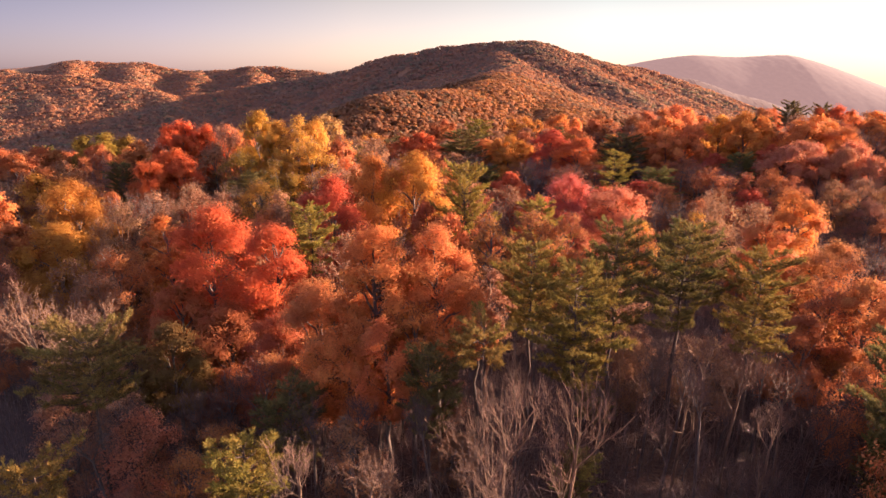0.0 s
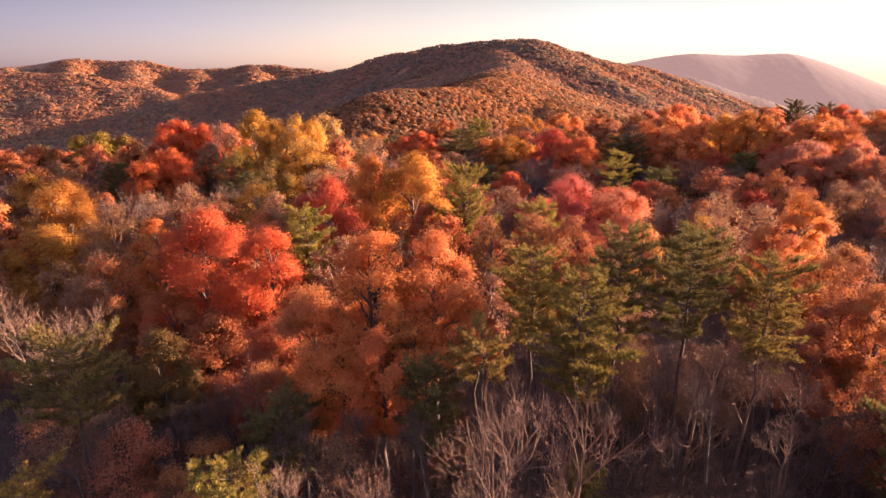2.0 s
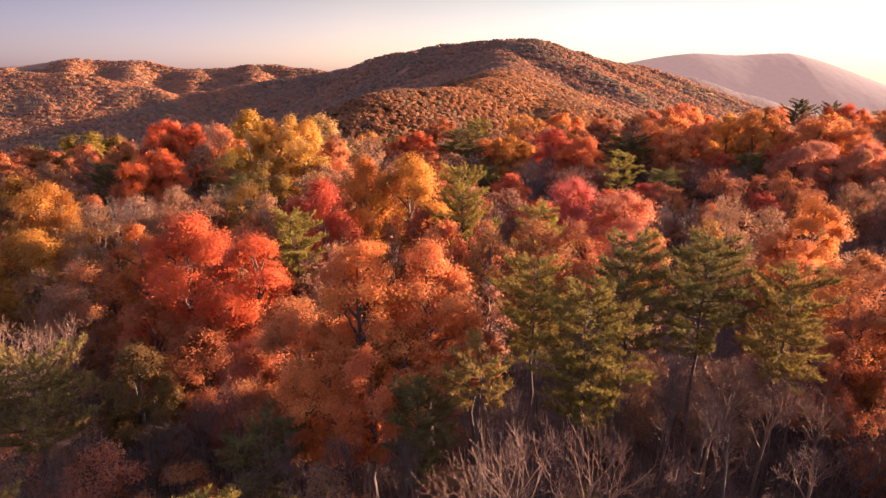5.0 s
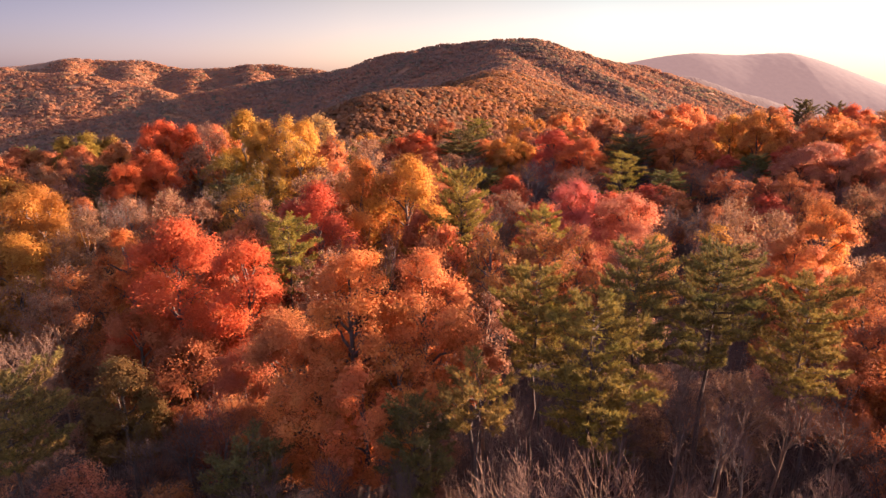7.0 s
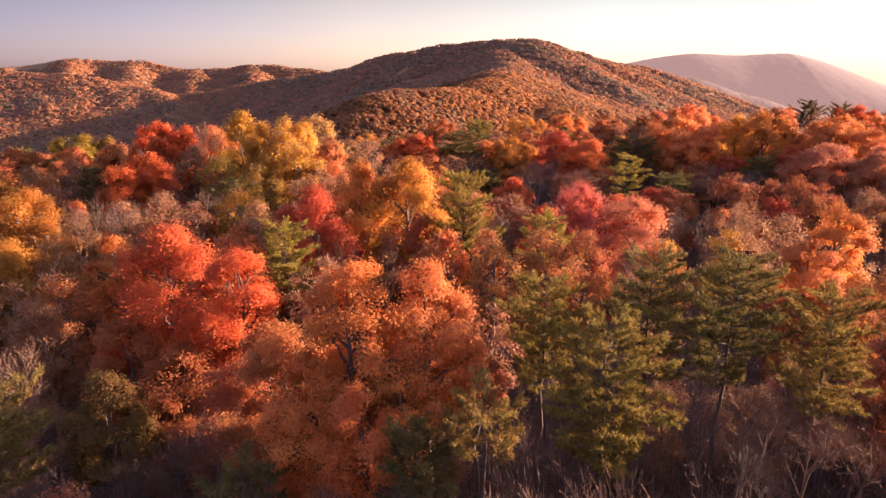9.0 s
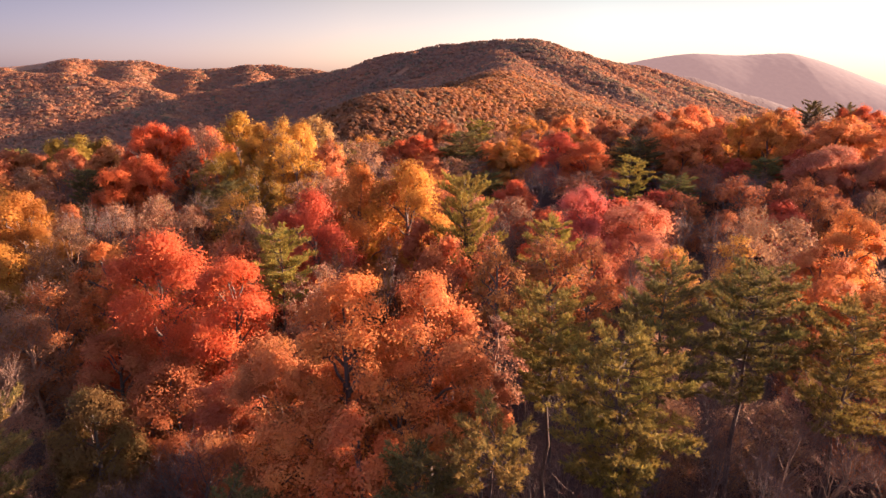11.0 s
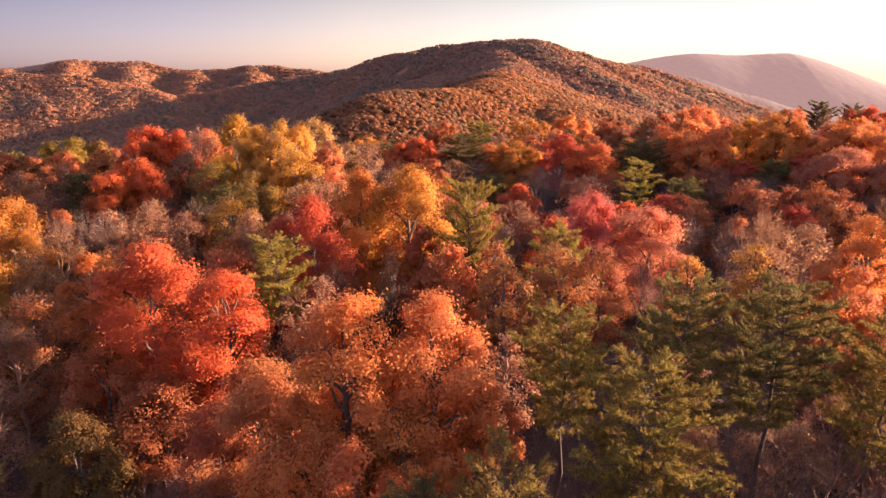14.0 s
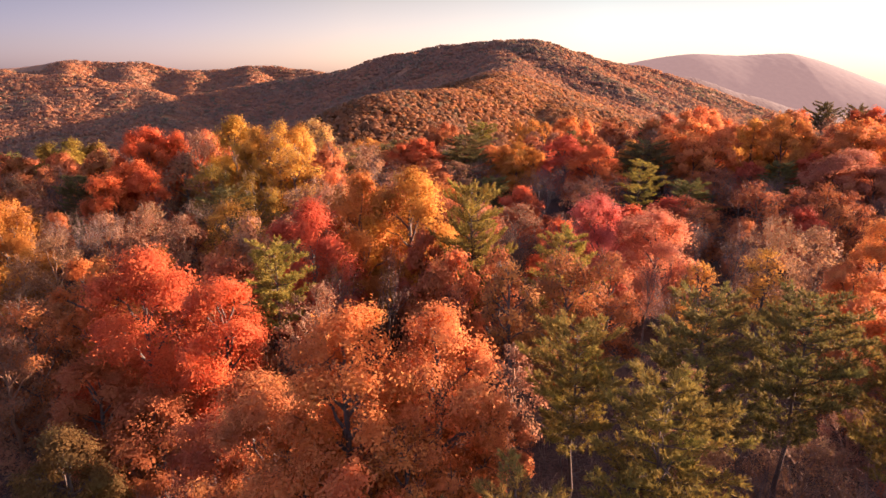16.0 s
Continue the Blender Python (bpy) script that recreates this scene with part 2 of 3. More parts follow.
# ---- kinds of trees; each is built round its own foot at the origin ----
def broadleaf(rng, height, radius, fine, density, bark):
    """A rounded crown of billowing boughs. density 1: full leaf; below 0.5 the twigs show."""
    lines = []
    crown = min(height * 0.80, radius * 3.0)
    foot = height - crown
    lobe_r = radius * 0.36
    lobes = [np.array([rng.normal() * radius * 0.12, rng.normal() * radius * 0.12, height - lobe_r * 0.9])]
    count = 19 if radius > 2.6 else 13
    turn = rng.random() * 6.28
    for i in range(count):      # boughs set over a dome, with a skirt below it
        down = (i + 0.7) / count
        polar = 0.25 + 1.95 * down ** 0.8
        a = turn + i * 2.4 + rng.normal() * 0.3
        r = radius * (0.74 + 0.10 * rng.normal()) * min(1.0, math.sin(min(polar, 1.57)) + 0.06) * (1 - 0.22 * max(0.0, down - 0.7) / 0.3)
        z = foot + lobe_r * 0.6 + (crown - lobe_r * 1.7) * (0.5 + 0.5 * math.cos(polar * 1.43)) + rng.normal() * radius * 0.09
        lobes.append(np.array([r * math.cos(a), r * math.sin(a), z]))
    lean = rng.normal(size=2) * radius * 0.06
    trunk_top = np.array([lean[0], lean[1], height - crown * 0.42])
    trunk = bend((0, 0, -0.4), trunk_top, 0, 7, rng, 0.012)
    tr = 0.011 * height + 0.02 * radius
    lines.append((trunk, np.linspace(tr, tr * 0.45, 7), 7))
    cs, ns, ways = [], [], []
    per = int(density * 11.5 * (lobe_r * 0.46) ** 2 / (fine * fine)) + 3
    for lobe in lobes:
        h = np.clip(lobe[2] - radius * (0.5 + 0.3 * rng.random()), foot * 0.75, trunk_top[2])
        k = h / trunk_top[2]
        start = trunk[0] * (1 - k) + trunk_top * k
        start[2] = h
        limb = bend(start, lobe, radius * 0.10, 6, rng, 0.03)
        lines.append((limb, np.linspace(tr * 0.42, tr * 0.15, 6), 5))
        m = 11
        size = 0.8 + 0.45 * rng.random()
        d = rng.normal(size=(m, 3))
        d[:, 2] = d[:, 2] * 0.8 + 0.35
        out = lobe - np.array([0, 0, height - crown * 0.5])
        d = unit(unit(d) + 0.45 * unit(out))
        clumps = lobe + d * lobe_r * size * (0.55 + 0.5 * rng.random((m, 1)))
        for c, way in zip(clumps, d):
            s = limb[3] * 0.5 + limb[5] * 0.5 if rng.random() < 0.5 else limb[5]
            steps = 4 if fine < 0.3 else 3 if fine < 0.6 else 2
            lines.append((bend(s, c, 0.1, steps, rng, 0.05), np.linspace(tr * 0.14, tr * 0.045, steps), 3))
            if density < 0.6:
                for _ in range((7 if density < 0.3 else 4) if fine < 0.3 else (4 if density < 0.3 else 2) if fine < 0.5 else 1):
                    e = c + unit(way + rng.normal(size=3) * 0.5 + (0, 0, 0.7)) * lobe_r * 0.6
                    lines.append((bend(c, e, 0.03, 3, rng, 0.05), np.linspace(max(tr * 0.045, 0.014), 0.010, 3), 3))
            j = rng.normal(size=(per, 3)) * lobe_r * np.array([0.32, 0.32, 0.25]) * (0.75 + 0.5 * rng.random())
            cs.append(c + j)
            ways.append(np.repeat(unit(way + unit(out) * 0.5)[None], per, axis=0))
            ns.append(way * 0.75 + unit(j) * 0.35 + rng.normal(size=(per, 3)) * 0.36 + (0, 0, 0.3))
    blade = unit(np.concatenate(ns))
    v, q = leaves(np.concatenate(cs), blade, fine * 1.45, fine * 0.70, rng)
    bough = unit(np.concatenate(ways) * 0.9 + blade * 0.45 + (0, 0, 0.25))
    return tube_mesh("trunk", lines, bark), quad_mesh("crown", v, q, LEAF, None, np.repeat(bough, 4, axis=0))


def bare_tree(rng, height, radius, detail):
    """A leafless crown: a trunk that forks low into crooked limbs, which fan out into twigs."""
    lines = []
    tr = 0.009 * height + 0.015

    def grow(p, way, length, r, level):
        steps = 6 if level < 2 else 5 if level < 3 else 4 if level < 4 else 3
        pts, d = [p], way
        for _ in range(steps - 1):
            d = unit(d + rng.normal(size=3) * (0.06 + 0.022 * level) + np.array([0, 0, 0.03 + 0.045 * level]))
            pts.append(pts[-1] + d * length / (steps - 1))
        tip = max(r * 0.6, 0.007)
        lines.append((np.array(pts), np.linspace(r, tip, steps), 6 if level == 0 else 5 if level < 2 else 4 if level < 3 else 3))
        if level >= detail:
            return
        forks = (5, 5, 4, 6)[level]
        spin = rng.random() * 6.28
        axis = unit(np.cross(d, (0.3, 0.5, 0.1)) + 1e-6)
        other = np.cross(d, axis)
        for i in range(forks):
            j = steps - 1 if i == 0 or (level == 0 and i < 3) else min(1 + int((0.25 + 0.75 * rng.random()) * (steps - 1)), steps - 1)
            a = spin + i * 6.28 / forks + rng.normal() * 0.4
            tilt = 0.30 if i == 0 else (0.55 if level == 0 else 0.60) + 0.45 * rng.random()
            w = unit(d * math.cos(tilt) + (axis * math.cos(a) + other * math.sin(a)) * math.sin(tilt))
            thick = np.interp(j, (0, steps - 1), (r, tip))
            grow(pts[j], w, (radius * 1.35 if level == 0 else length) * (0.58 + 0.26 * rng.random()), max(thick * (0.9 if i == 0 else 0.58), 0.009), level + 1)

    grow(np.array([0, 0, -0.4]), np.array([rng.normal() * 0.05, rng.normal() * 0.05, 1.0]), max(height - 1.8 * radius, height * 0.25), tr, 0)
    allp = np.concatenate([p for p, _, _ in lines])
    fork = lines[0][0][-1][2]
    sz = (height - fork) / (allp[:, 2].max() - fork)
    sr = radius / np.percentile(np.linalg.norm(allp[:, :2], axis=1), 93)
    for p, _, _ in lines:
        p[:, :2] *= sr
        p[:, 2] = np.where(p[:, 2] > fork, fork + (p[:, 2] - fork) * sz, p[:, 2])
    return lines


def pine_tree(rng, height, radius, fine, layered=False, flat=False):
    """A pine: whorls of upswept branches that end in brushes of needles."""
    lines, cs, us, ns = [], [], [], []
    trunk = bend((0, 0, -0.4), (rng.normal() * 0.2, rng.normal() * 0.2, height - 0.3), 0, 8, rng, 0.006)
    tr = 0.010 * height + 0.03
    lines.append((trunk, np.linspace(tr, 0.02, 8), 6))
    crown = min(height * 0.6, radius * 1.5) if flat else min(height * 0.84, radius * (3.4 if layered else 3.0))
    foot = height - crown
    z, turn = foot, rng.random() * 6
    step = 0.8 if not layered else 1.3
    blades = max(5, int(10.0 * (0.045 / fine) ** 0.7))
    while z < height - 0.25:
        k = (z - foot) / crown
        reach = radius * 1.3 * (1.0 - k) ** (0.32 if flat else 0.36) * (0.50 + 0.50 * min(1, k / 0.4)) + 0.3
        count = 6 if k < 0.75 else 4
        for i in range(count):
            turn += 6.283 / count + rng.normal() * 0.22
            length = reach * (0.42 + 0.72 * rng.random())
            rise = (0.12 if layered else 0.16 + 0.14 * k) + rng.normal() * 0.09
            way = np.array([math.cos(turn), math.sin(turn), rise])
            p0 = np.array([trunk[-1][0] * k, trunk[-1][1] * k, z + rng.normal() * 0.12])
            end = p0 + way * length + (0, 0, 0.12 * length)
            b = bend(p0, end, -0.09 * length, 5, rng, 0.03)
            lines.append((b, np.linspace(max(0.03, 0.018 * length), 0.012, 5), 4))
            n = max(3, int(length * (8.0 if fine < 0.035 else 6.0)))
            for s in range(n):
                f = 0.22 + 0.78 * (s + rng.random()) / n
                at = f * 4
                lo = min(int(at), 3)
                o = b[lo] + (b[lo + 1] - b[lo]) * (at - lo)
                sideways = np.array([-math.sin(turn), math.cos(turn), 0]) * (1 if s % 2 else -1)
                w = unit(unit(way) * 0.7 + sideways * (0.9 - 0.5 * f) + (0, 0, 0.45) + rng.normal(size=3) * 0.2)
                size = (0.30 + 0.32 * (1 - f) + 0.10 * rng.random()) * min(1.25, 0.55 + 0.2 * length)
                tip = o + w * size * 1.3
                lines.append((np.array([o, tip]), np.array([0.012, 0.006]), 3))
                for g in (0.35, 0.7, 1.0):
                    c = o + (tip - o) * g
                    d = unit(w * 0.8 + rng.normal(size=(blades, 3)) * 0.62 + (0, 0, 0.22))
                    cs.append(c + d * 0.13)
                    us.append(d)
                    ns.append(np.cross(d, rng.normal(size=(blades, 3))) + np.array([0, 0, 0.35]))
        z += step * (0.75 + 0.5 * rng.random()) * (1 if k < 0.7 else 0.7)
    c, u, nn = np.concatenate(cs), np.concatenate(us), np.concatenate(ns)
    v, q = leaves(c, nn, 0.31 + fine * 0.6, fine * 1.12, rng, u)
    return tube_mesh("trunk", lines, BARK_PINE), quad_mesh("crown", v, q, NEEDLE)


# ---- terrain ----
def smooth(a, b, v):
    t = np.clip((v - a) / (b - a), 0, 1)
    return t * t * (3 - 2 * t)


# crest lines of the hills: x, y, height of the ground
MAIN = [(-1250, 1900, -112), (-1040, 1880, -64), (-934, 1880, -46), (-765, 1860, -21), (-612, 1820, 1), (-460, 1760, 19), (-349, 1700, 40), (-246, 1640, 53), (-119, 1560, 83), (-32, 1500, 98), (60, 1440, 103), (134, 1400, 112), (196, 1390, 109)]
MAIN_EAST = [(196, 1390, 109), (281, 1430, 82), (357, 1470, 71), (471, 1530, 54), (606, 1580, 15), (779, 1620, -48), (923, 1650, -87)]
SPUR = [(134, 1400, 100), (120, 1150, 52), (84, 900, 32), (62, 760, 26)]
KNOLL = [(55, 730, 24), (28, 660, 17), (-8, 610, 17), (-40, 570, 16), (-56, 530, 12), (-62, 490, 0)]
SPUR_EAST = [(84, 900, 32), (114, 700, 2), (122, 540, -16)]
NEAR_LEFT = [(-1562, 1950, 52), (-1249, 1880, 42), (-1078, 1850, 30), (-904, 1800, 1), (-781, 1720, -29)]
FAR_LEFT = [(-2059, 2600, 68), (-1868, 2600, 70), (-1722, 2600, 86), (-1552, 2600, 106), (-1411, 2600, 95), (-1269, 2600, 91), (-1121, 2580, 65), (-992, 2550, 58), (-834, 2500, 70), (-659, 2450, 73), (-493, 2400, 51), (-311, 2350, 28)]


LEFT_SPURS = ([(-1800, 2600, 76), (-1690, 2350, 52), (-1600, 2150, 20)], [(-1552, 2600, 104), (-1400, 2330, 62), (-1290, 2080, 18)], [(-1300, 2600, 90), (-1190, 2340, 56), (-1080, 2080, 4)],
              [(-1010, 2550, 60), (-930, 2300, 38), (-850, 2060, -16)], [(-760, 2480, 72), (-690, 2240, 44), (-620, 2020, -10)], [(-493, 2400, 51), (-480, 2200, 20), (-460, 2000, -30)])


def ridge(x, y, crest, fall):
    best = np.full(np.shape(x), -1e3)
    for (ax, ay, az), (bx, by, bz) in zip(crest, crest[1:]):
        dx, dy = bx - ax, by - ay
        t = np.clip(((x - ax) * dx + (y - ay) * dy) / (dx * dx + dy * dy), 0, 1)
        d = np.hypot(x - ax - t * dx, y - ay - t * dy)
        best = np.maximum(best, az + t * (bz - az) - fall * (np.sqrt(d * d + 30 ** 2) - 30))
    return best


def waves(x, y, size):
    """Gullies and shoulders."""
    a, b = x / size, y / size
    return (np.sin(a * 1.0 + 1.7 * np.sin(b * 0.63 + 0.5)) + np.sin(b * 1.31 - 1.2 * np.sin(a * 0.81 + 2.1)) + 0.6 * np.sin(a * 2.3 + b * 1.9 + 1.0)) / 2.6


def ground_height(x, y):
    x, y = np.asarray(x, float), np.asarray(y, float)
    near = 0.6 * waves(x, y, 14) - 4.5 * smooth(10, 34, -x) * (1 - smooth(60, 110, y)) + 5.5 * smooth(80, 150, y) * smooth(-75, -20, x + 0.12 * y)
    near = near - 3.0 * smooth(60, 110, -x) + 2.0 * smooth(60, 120, x) * smooth(70, 140, y) - 2.5 * smooth(30, 60, x) * (1 - smooth(60, 110, y))
    near = near - 4 * smooth(165, 200, y) * (1 - smooth(20, 70, x))
    drop = smooth(195, 430, y + 0.25 * np.maximum(-x, 0))
    h = near * (1 - drop) + drop * (-62 + 6 * waves(x, y, 120))
    h = h - 95 * smooth(900, 2000, y) * smooth(150, 700, x)
    h = h - 85 * smooth(450, 900, y) * smooth(-50, 250, -x)
    far = smooth(300, 420, np.hypot(x, y)) * smooth(0, 300, y)
    for crest, fall in ((MAIN, 0.58), (MAIN_EAST, 0.36), (SPUR, 0.46), (KNOLL, 0.50), (SPUR_EAST, 0.30), (NEAR_LEFT, 0.33), (FAR_LEFT, 0.42), *[(spur, 0.55) for spur in LEFT_SPURS]):
        hill = ridge(x, y, crest, fall) + (5 * waves(x, y, 45) + 2.2 * waves(x + 90, y, 19) + 2.0) * smooth(400, 900, y)
        h = np.where(far > 0, np.maximum(h, hill * far + h * (1 - far)), h)
    return h


def build_ground():
    rings = np.concatenate([np.linspace(0.02, 300, 90), 300 * np.geomspace(1.01, 15.5, 290)])
    ahead = np.linspace(-50, 50, 200)
    around = np.linspace(50, 310, 90)[1:-1]
    angles = np.radians(np.concatenate([ahead, around]))
    r, a = np.meshgrid(rings, angles, indexing="ij")
    x, y = r * np.sin(a), r * np.cos(a)
    v = np.stack([x, y, ground_height(x, y)], -1).reshape(-1, 3)
    k = len(angles)
    i, j = np.meshgrid(np.arange(len(rings) - 1), np.arange(k), indexing="ij")
    j2 = (j + 1) % k
    q = np.stack([i * k + j, (i + 1) * k + j, (i + 1) * k + j2, i * k + j2], -1).reshape(-1, 4)
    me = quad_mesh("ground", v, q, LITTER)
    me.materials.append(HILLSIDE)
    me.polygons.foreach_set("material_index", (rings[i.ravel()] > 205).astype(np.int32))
    me.polygons.foreach_set("use_smooth", np.ones(len(me.polygons), bool))
    return tagged(new("ground", me), "brown forest floor of fallen leaves, rolling into hills", "ground", kind="structure")


build_ground()


def build_backdrop():
    """The far, hazy mountain with two low summits."""
    u, w = np.meshgrid(np.linspace(800, 3300, 620), np.linspace(-1, 1, 64), indexing="ij")
    top = 176 - 96 * (np.maximum(1560 - u, 0) / 590) ** 1.5 - 206 * (np.maximum(u - 2110, 0) / 650) ** 1.3 - 12 * np.exp(-((u - 1800) / 170.0) ** 2)
    top = np.maximum(top, -150)
    y = 3800 + 600 * w
    z = -160 + (top + 160) * (1 - np.abs(w) ** 1.4) + 4 * waves(u, y, 110) * np.abs(w) + 0.8 * waves(u + 0.3 * y, y, 17) + 0.6 * waves(u, y + 0.4 * u, 9)
    z = z + (2.6 * np.abs(waves(u * 1.7, y, 5.1)) + 1.6 * waves(u, y, 2.3)) * (1 - np.abs(w)) ** 12      # its wooded skyline
    v = np.stack([u, y, z], -1).reshape(-1, 3)
    i, j = np.meshgrid(np.arange(u.shape[0] - 1), np.arange(63), indexing="ij")
    q = np.stack([i * 64 + j, (i + 1) * 64 + j, (i + 1) * 64 + j + 1, i * 64 + j + 1], -1).reshape(-1, 4)
    me = quad_mesh("backdrop", v, q, MOUNTAIN_HAZE)
    me.polygons.foreach_set("use_smooth", np.ones(len(me.polygons), bool))
    tagged(new("backdrop", me), "hazy pinkish mountain far beyond the wooded hills", "mountain", kind="structure")
    # a foothill before it, with less of the haze glow
    u, w = np.meshgrid(np.linspace(900, 1900, 300), np.linspace(-1, 1, 40), indexing="ij")
    top = np.interp(u, (900, 1000, 1181, 1290, 1391, 1520, 1645, 1900), (52, 50, 34, 2, -34, -62, -104, -150))
    y = 2900 + 260 * w
    z = -170 + (top + 170) * (1 - np.abs(w) ** 1.5) + 5 * waves(u, y, 60) * np.abs(w) + 2.5 * np.abs(waves(u * 1.7, y, 4.7)) + 1.5 * waves(u, y + u, 2.4)
    v = np.stack([u, y, z], -1).reshape(-1, 3)
    i, j = np.meshgrid(np.arange(299), np.arange(39), indexing="ij")
    q = np.stack([i * 40 + j, (i + 1) * 40 + j, (i + 1) * 40 + j + 1, i * 40 + j + 1], -1).reshape(-1, 4)
    me = quad_mesh("backdrop", v, q, FOOTHILL_HAZE)
    me.polygons.foreach_set("use_smooth", np.ones(len(me.polygons), bool))
    tagged(new("backdrop", me), "hazy rosy foothill below the far mountain", "mountain", kind="structure")


build_backdrop()

# ---- the trees that stand out, one by one ----
TREES = []          # x, y, crown radius
STOCK = {}          # trees that are used again: kind -> list of things
WORDS = {SCARLET: "scarlet", VERMILION: "vermilion red", FLAME: "flame orange", ORANGE: "bright orange", RUST: "rust brown", RUSSET: "dull russet",
         AMBER: "amber orange", YELLOW: "golden yellow", GOLD: "gold", OCHRE: "deep ochre yellow", PALE_YELLOW: "pale yellow", TAN: "faded tan", COPPER: "copper",
         CRIMSON: "crimson", RED: "deep red", PINK: "pinkish red", CORAL: "coral red", OLIVE: "olive yellow", MOSS: "mossy olive",
         PINE: "dark green", PINE_LIGHT: "yellowish green", PINE_GOLD: "olive gold", PINE_OLIVE: "deep olive green", GREY: "grey brown", PALE: "pale tan"}


def maple(rng, height, radius, fine, tint):
    return broadleaf(rng, height, radius, fine, 1.0, BARK)


def oak(rng, height, radius, fine, tint):
    return broadleaf(rng, height, radius, fine, 0.42, BARK)


def thin_oak(rng, height, radius, fine, tint):
    return broadleaf(rng, height, radius, fine, 0.19, BARK_WARM)


def pine(rng, height, radius, fine, tint):
    return pine_tree(rng, height, radius, 0.016 + fine * 0.19)


def flat_pine(rng, height, radius, fine, tint):
    return pine_tree(rng, height, radius, 0.016 + fine * 0.19, False, True)


def spire(rng, height, radius, fine, tint):
    return pine_tree(rng, height, radius, 0.016 + fine * 0.19, True)


def bare(rng, height, radius, fine, tint):
    lines = bare_tree(rng, height, radius, 4)
    bark = BARK_PALE if tint == PALE else BARK
    return tube_mesh("trunk", [s for s in lines if s[2] > 3], bark), tube_mesh("crown", [s for s in lines if s[2] <= 3], BARK_ROSY if tint == PALE else BARK_TWIG)


LABELS = {maple: "{} maple in full autumn leaf on the wooded slope", oak: "{} half-bare oak with thinning leaves in the woods",
          thin_oak: "{} nearly bare oak with a few last leaves", pine: "{} pine with upswept needle brushes among autumn trees", flat_pine: "{} flat-topped pine with broad needle plates in the woods", spire: "{} layered pine spire rising out of the woods",
          bare: "{} leafless tree with fanning fine twigs in the woods"}
CATEGORY = {maple: "maple tree", oak: "oak tree", thin_oak: "oak tree", pine: "pine tree", spire: "pine tree", flat_pine: "pine tree", bare: "bare tree"}
NAMES = {maple: "maple_tree", oak: "oak_tree", thin_oak: "oak_tree", pine: "pine_tree", spire: "pine_tree", flat_pine: "pine_tree", bare: "bare_tree"}
made_trees = 0


def dress(tree, kind, tint, rng):
    tagged(tree, LABELS[kind].format(WORDS[tint]), CATEGORY[kind], "trees of the forest")
    g = 1 + rng.normal() * 0.05
    for ob in tree.children:
        ob.color = (tint[0] * g, tint[1] * g * (1 + rng.normal() * 0.06), tint[2] * g * 1.08, 1)
    return tree


def grown(kind, height, radius, fine, tint, rng):
    tree = new(NAMES[kind])
    trunk, crown = kind(rng, height, radius, fine, tint)
    part("trunk", trunk, tree)
    part("crown", crown, tree)
    return tree


def plant(kind, x, y, top, radius, tint):
    """A tree of its own near the path; further off one of a few grown shapes, turned and sized."""
    global made_trees
    made_trees += 1
    rng = np.random.default_rng(1000 + made_trees)
    z = float(ground_height(x, y))
    height = max(top - z, 3.5)
    if y > 60 and kind in (maple, oak, thin_oak):
        radius *= 1.12
    TREES.append((x, y, radius, top))
    if y < 72:
        tree = grown(kind, height, radius, 0.07 + 0.0014 * y, tint, rng)
        tree.matrix_basis = pose(x, y, z)
    else:
        tree = from_stock(kind, x, y, z, height, radius, tint, rng, 0.18 if y < 100 else 0.25 if y < 135 else 0.34)
    return dress(tree, kind, tint, rng)


def from_stock(kind, x, y, z, height, radius, tint, rng, fine):
    key = (kind, fine, tint == PALE)
    stock = STOCK.setdefault(key, [])
    h0, r0 = 17.0, 4.6
    m = pose(x, y, z, 0, 0, rng.random() * 360) @ Matrix.Diagonal((radius / r0, radius / r0, height / h0, 1))
    if len(stock) < (4 if kind is maple else 3):
        tree = grown(kind, h0, r0, fine, tint, np.random.default_rng(len(stock) * 7 + len(STOCK) * 31))
        tree.matrix_basis = m
        stock.append(tree)
        return tree
    first = stock[int(rng.integers(len(stock)))]
    s = first.matrix_basis.to_scale()
    return copy_thing(first, m @ Matrix.Diagonal((1 / s.x, 1 / s.y, 1 / s.z, 1)))


plant(maple, -25.7, 58.0, 18.6, 5.1, SCARLET)
plant(maple, -17.4, 54.0, 17.5, 3.6, SCARLET)
plant(maple, -31.2, 60.0, 17.0, 2.3, VERMILION)
plant(maple, -5.6, 39.0, 20.8, 2.9, ORANGE)
plant(maple, -0.9, 40.0, 20.5, 3.2, FLAME)
plant(maple, -11.0, 42.0, 15.7, 3.8, COPPER)
plant(maple, -4.5, 35.0, 15.4, 2.4, ORANGE)
plant(pine, -15.8, 63.0, 17.8, 2.7, PINE_LIGHT)
plant(thin_oak, -11.3, 57.0, 15.6, 2.7, TAN)
plant(maple, -15.7, 77.0, 18.4, 4.4, CRIMSON)
plant(maple, -10.7, 83.0, 20.3, 4.0, AMBER)
plant(maple, -5.3, 84.0, 20.9, 5.1, AMBER)
plant(pine, 2.7, 77.0, 20.1, 4.0, PINE_LIGHT)
plant(oak, -0.8, 96.0, 15.8, 3.6, RUST)
plant(maple, -1.2, 152.0, 14.8, 5.1, RUST)
plant(oak, 1.0, 138.0, 14.7, 4.4, RUSSET)
plant(oak, 35.4, 60.0, 7.9, 2.9, RUST)
plant(bare, 35.6, 57.0, 7.9, 2.8, GREY)
plant(bare, 56.2, 132.0, 15.1, 4.9, GREY)
plant(oak, 53.0, 128.0, 14.2, 4.3, RUST)
plant(bare, 7.9, 81.0, 16.8, 3.4, GREY)
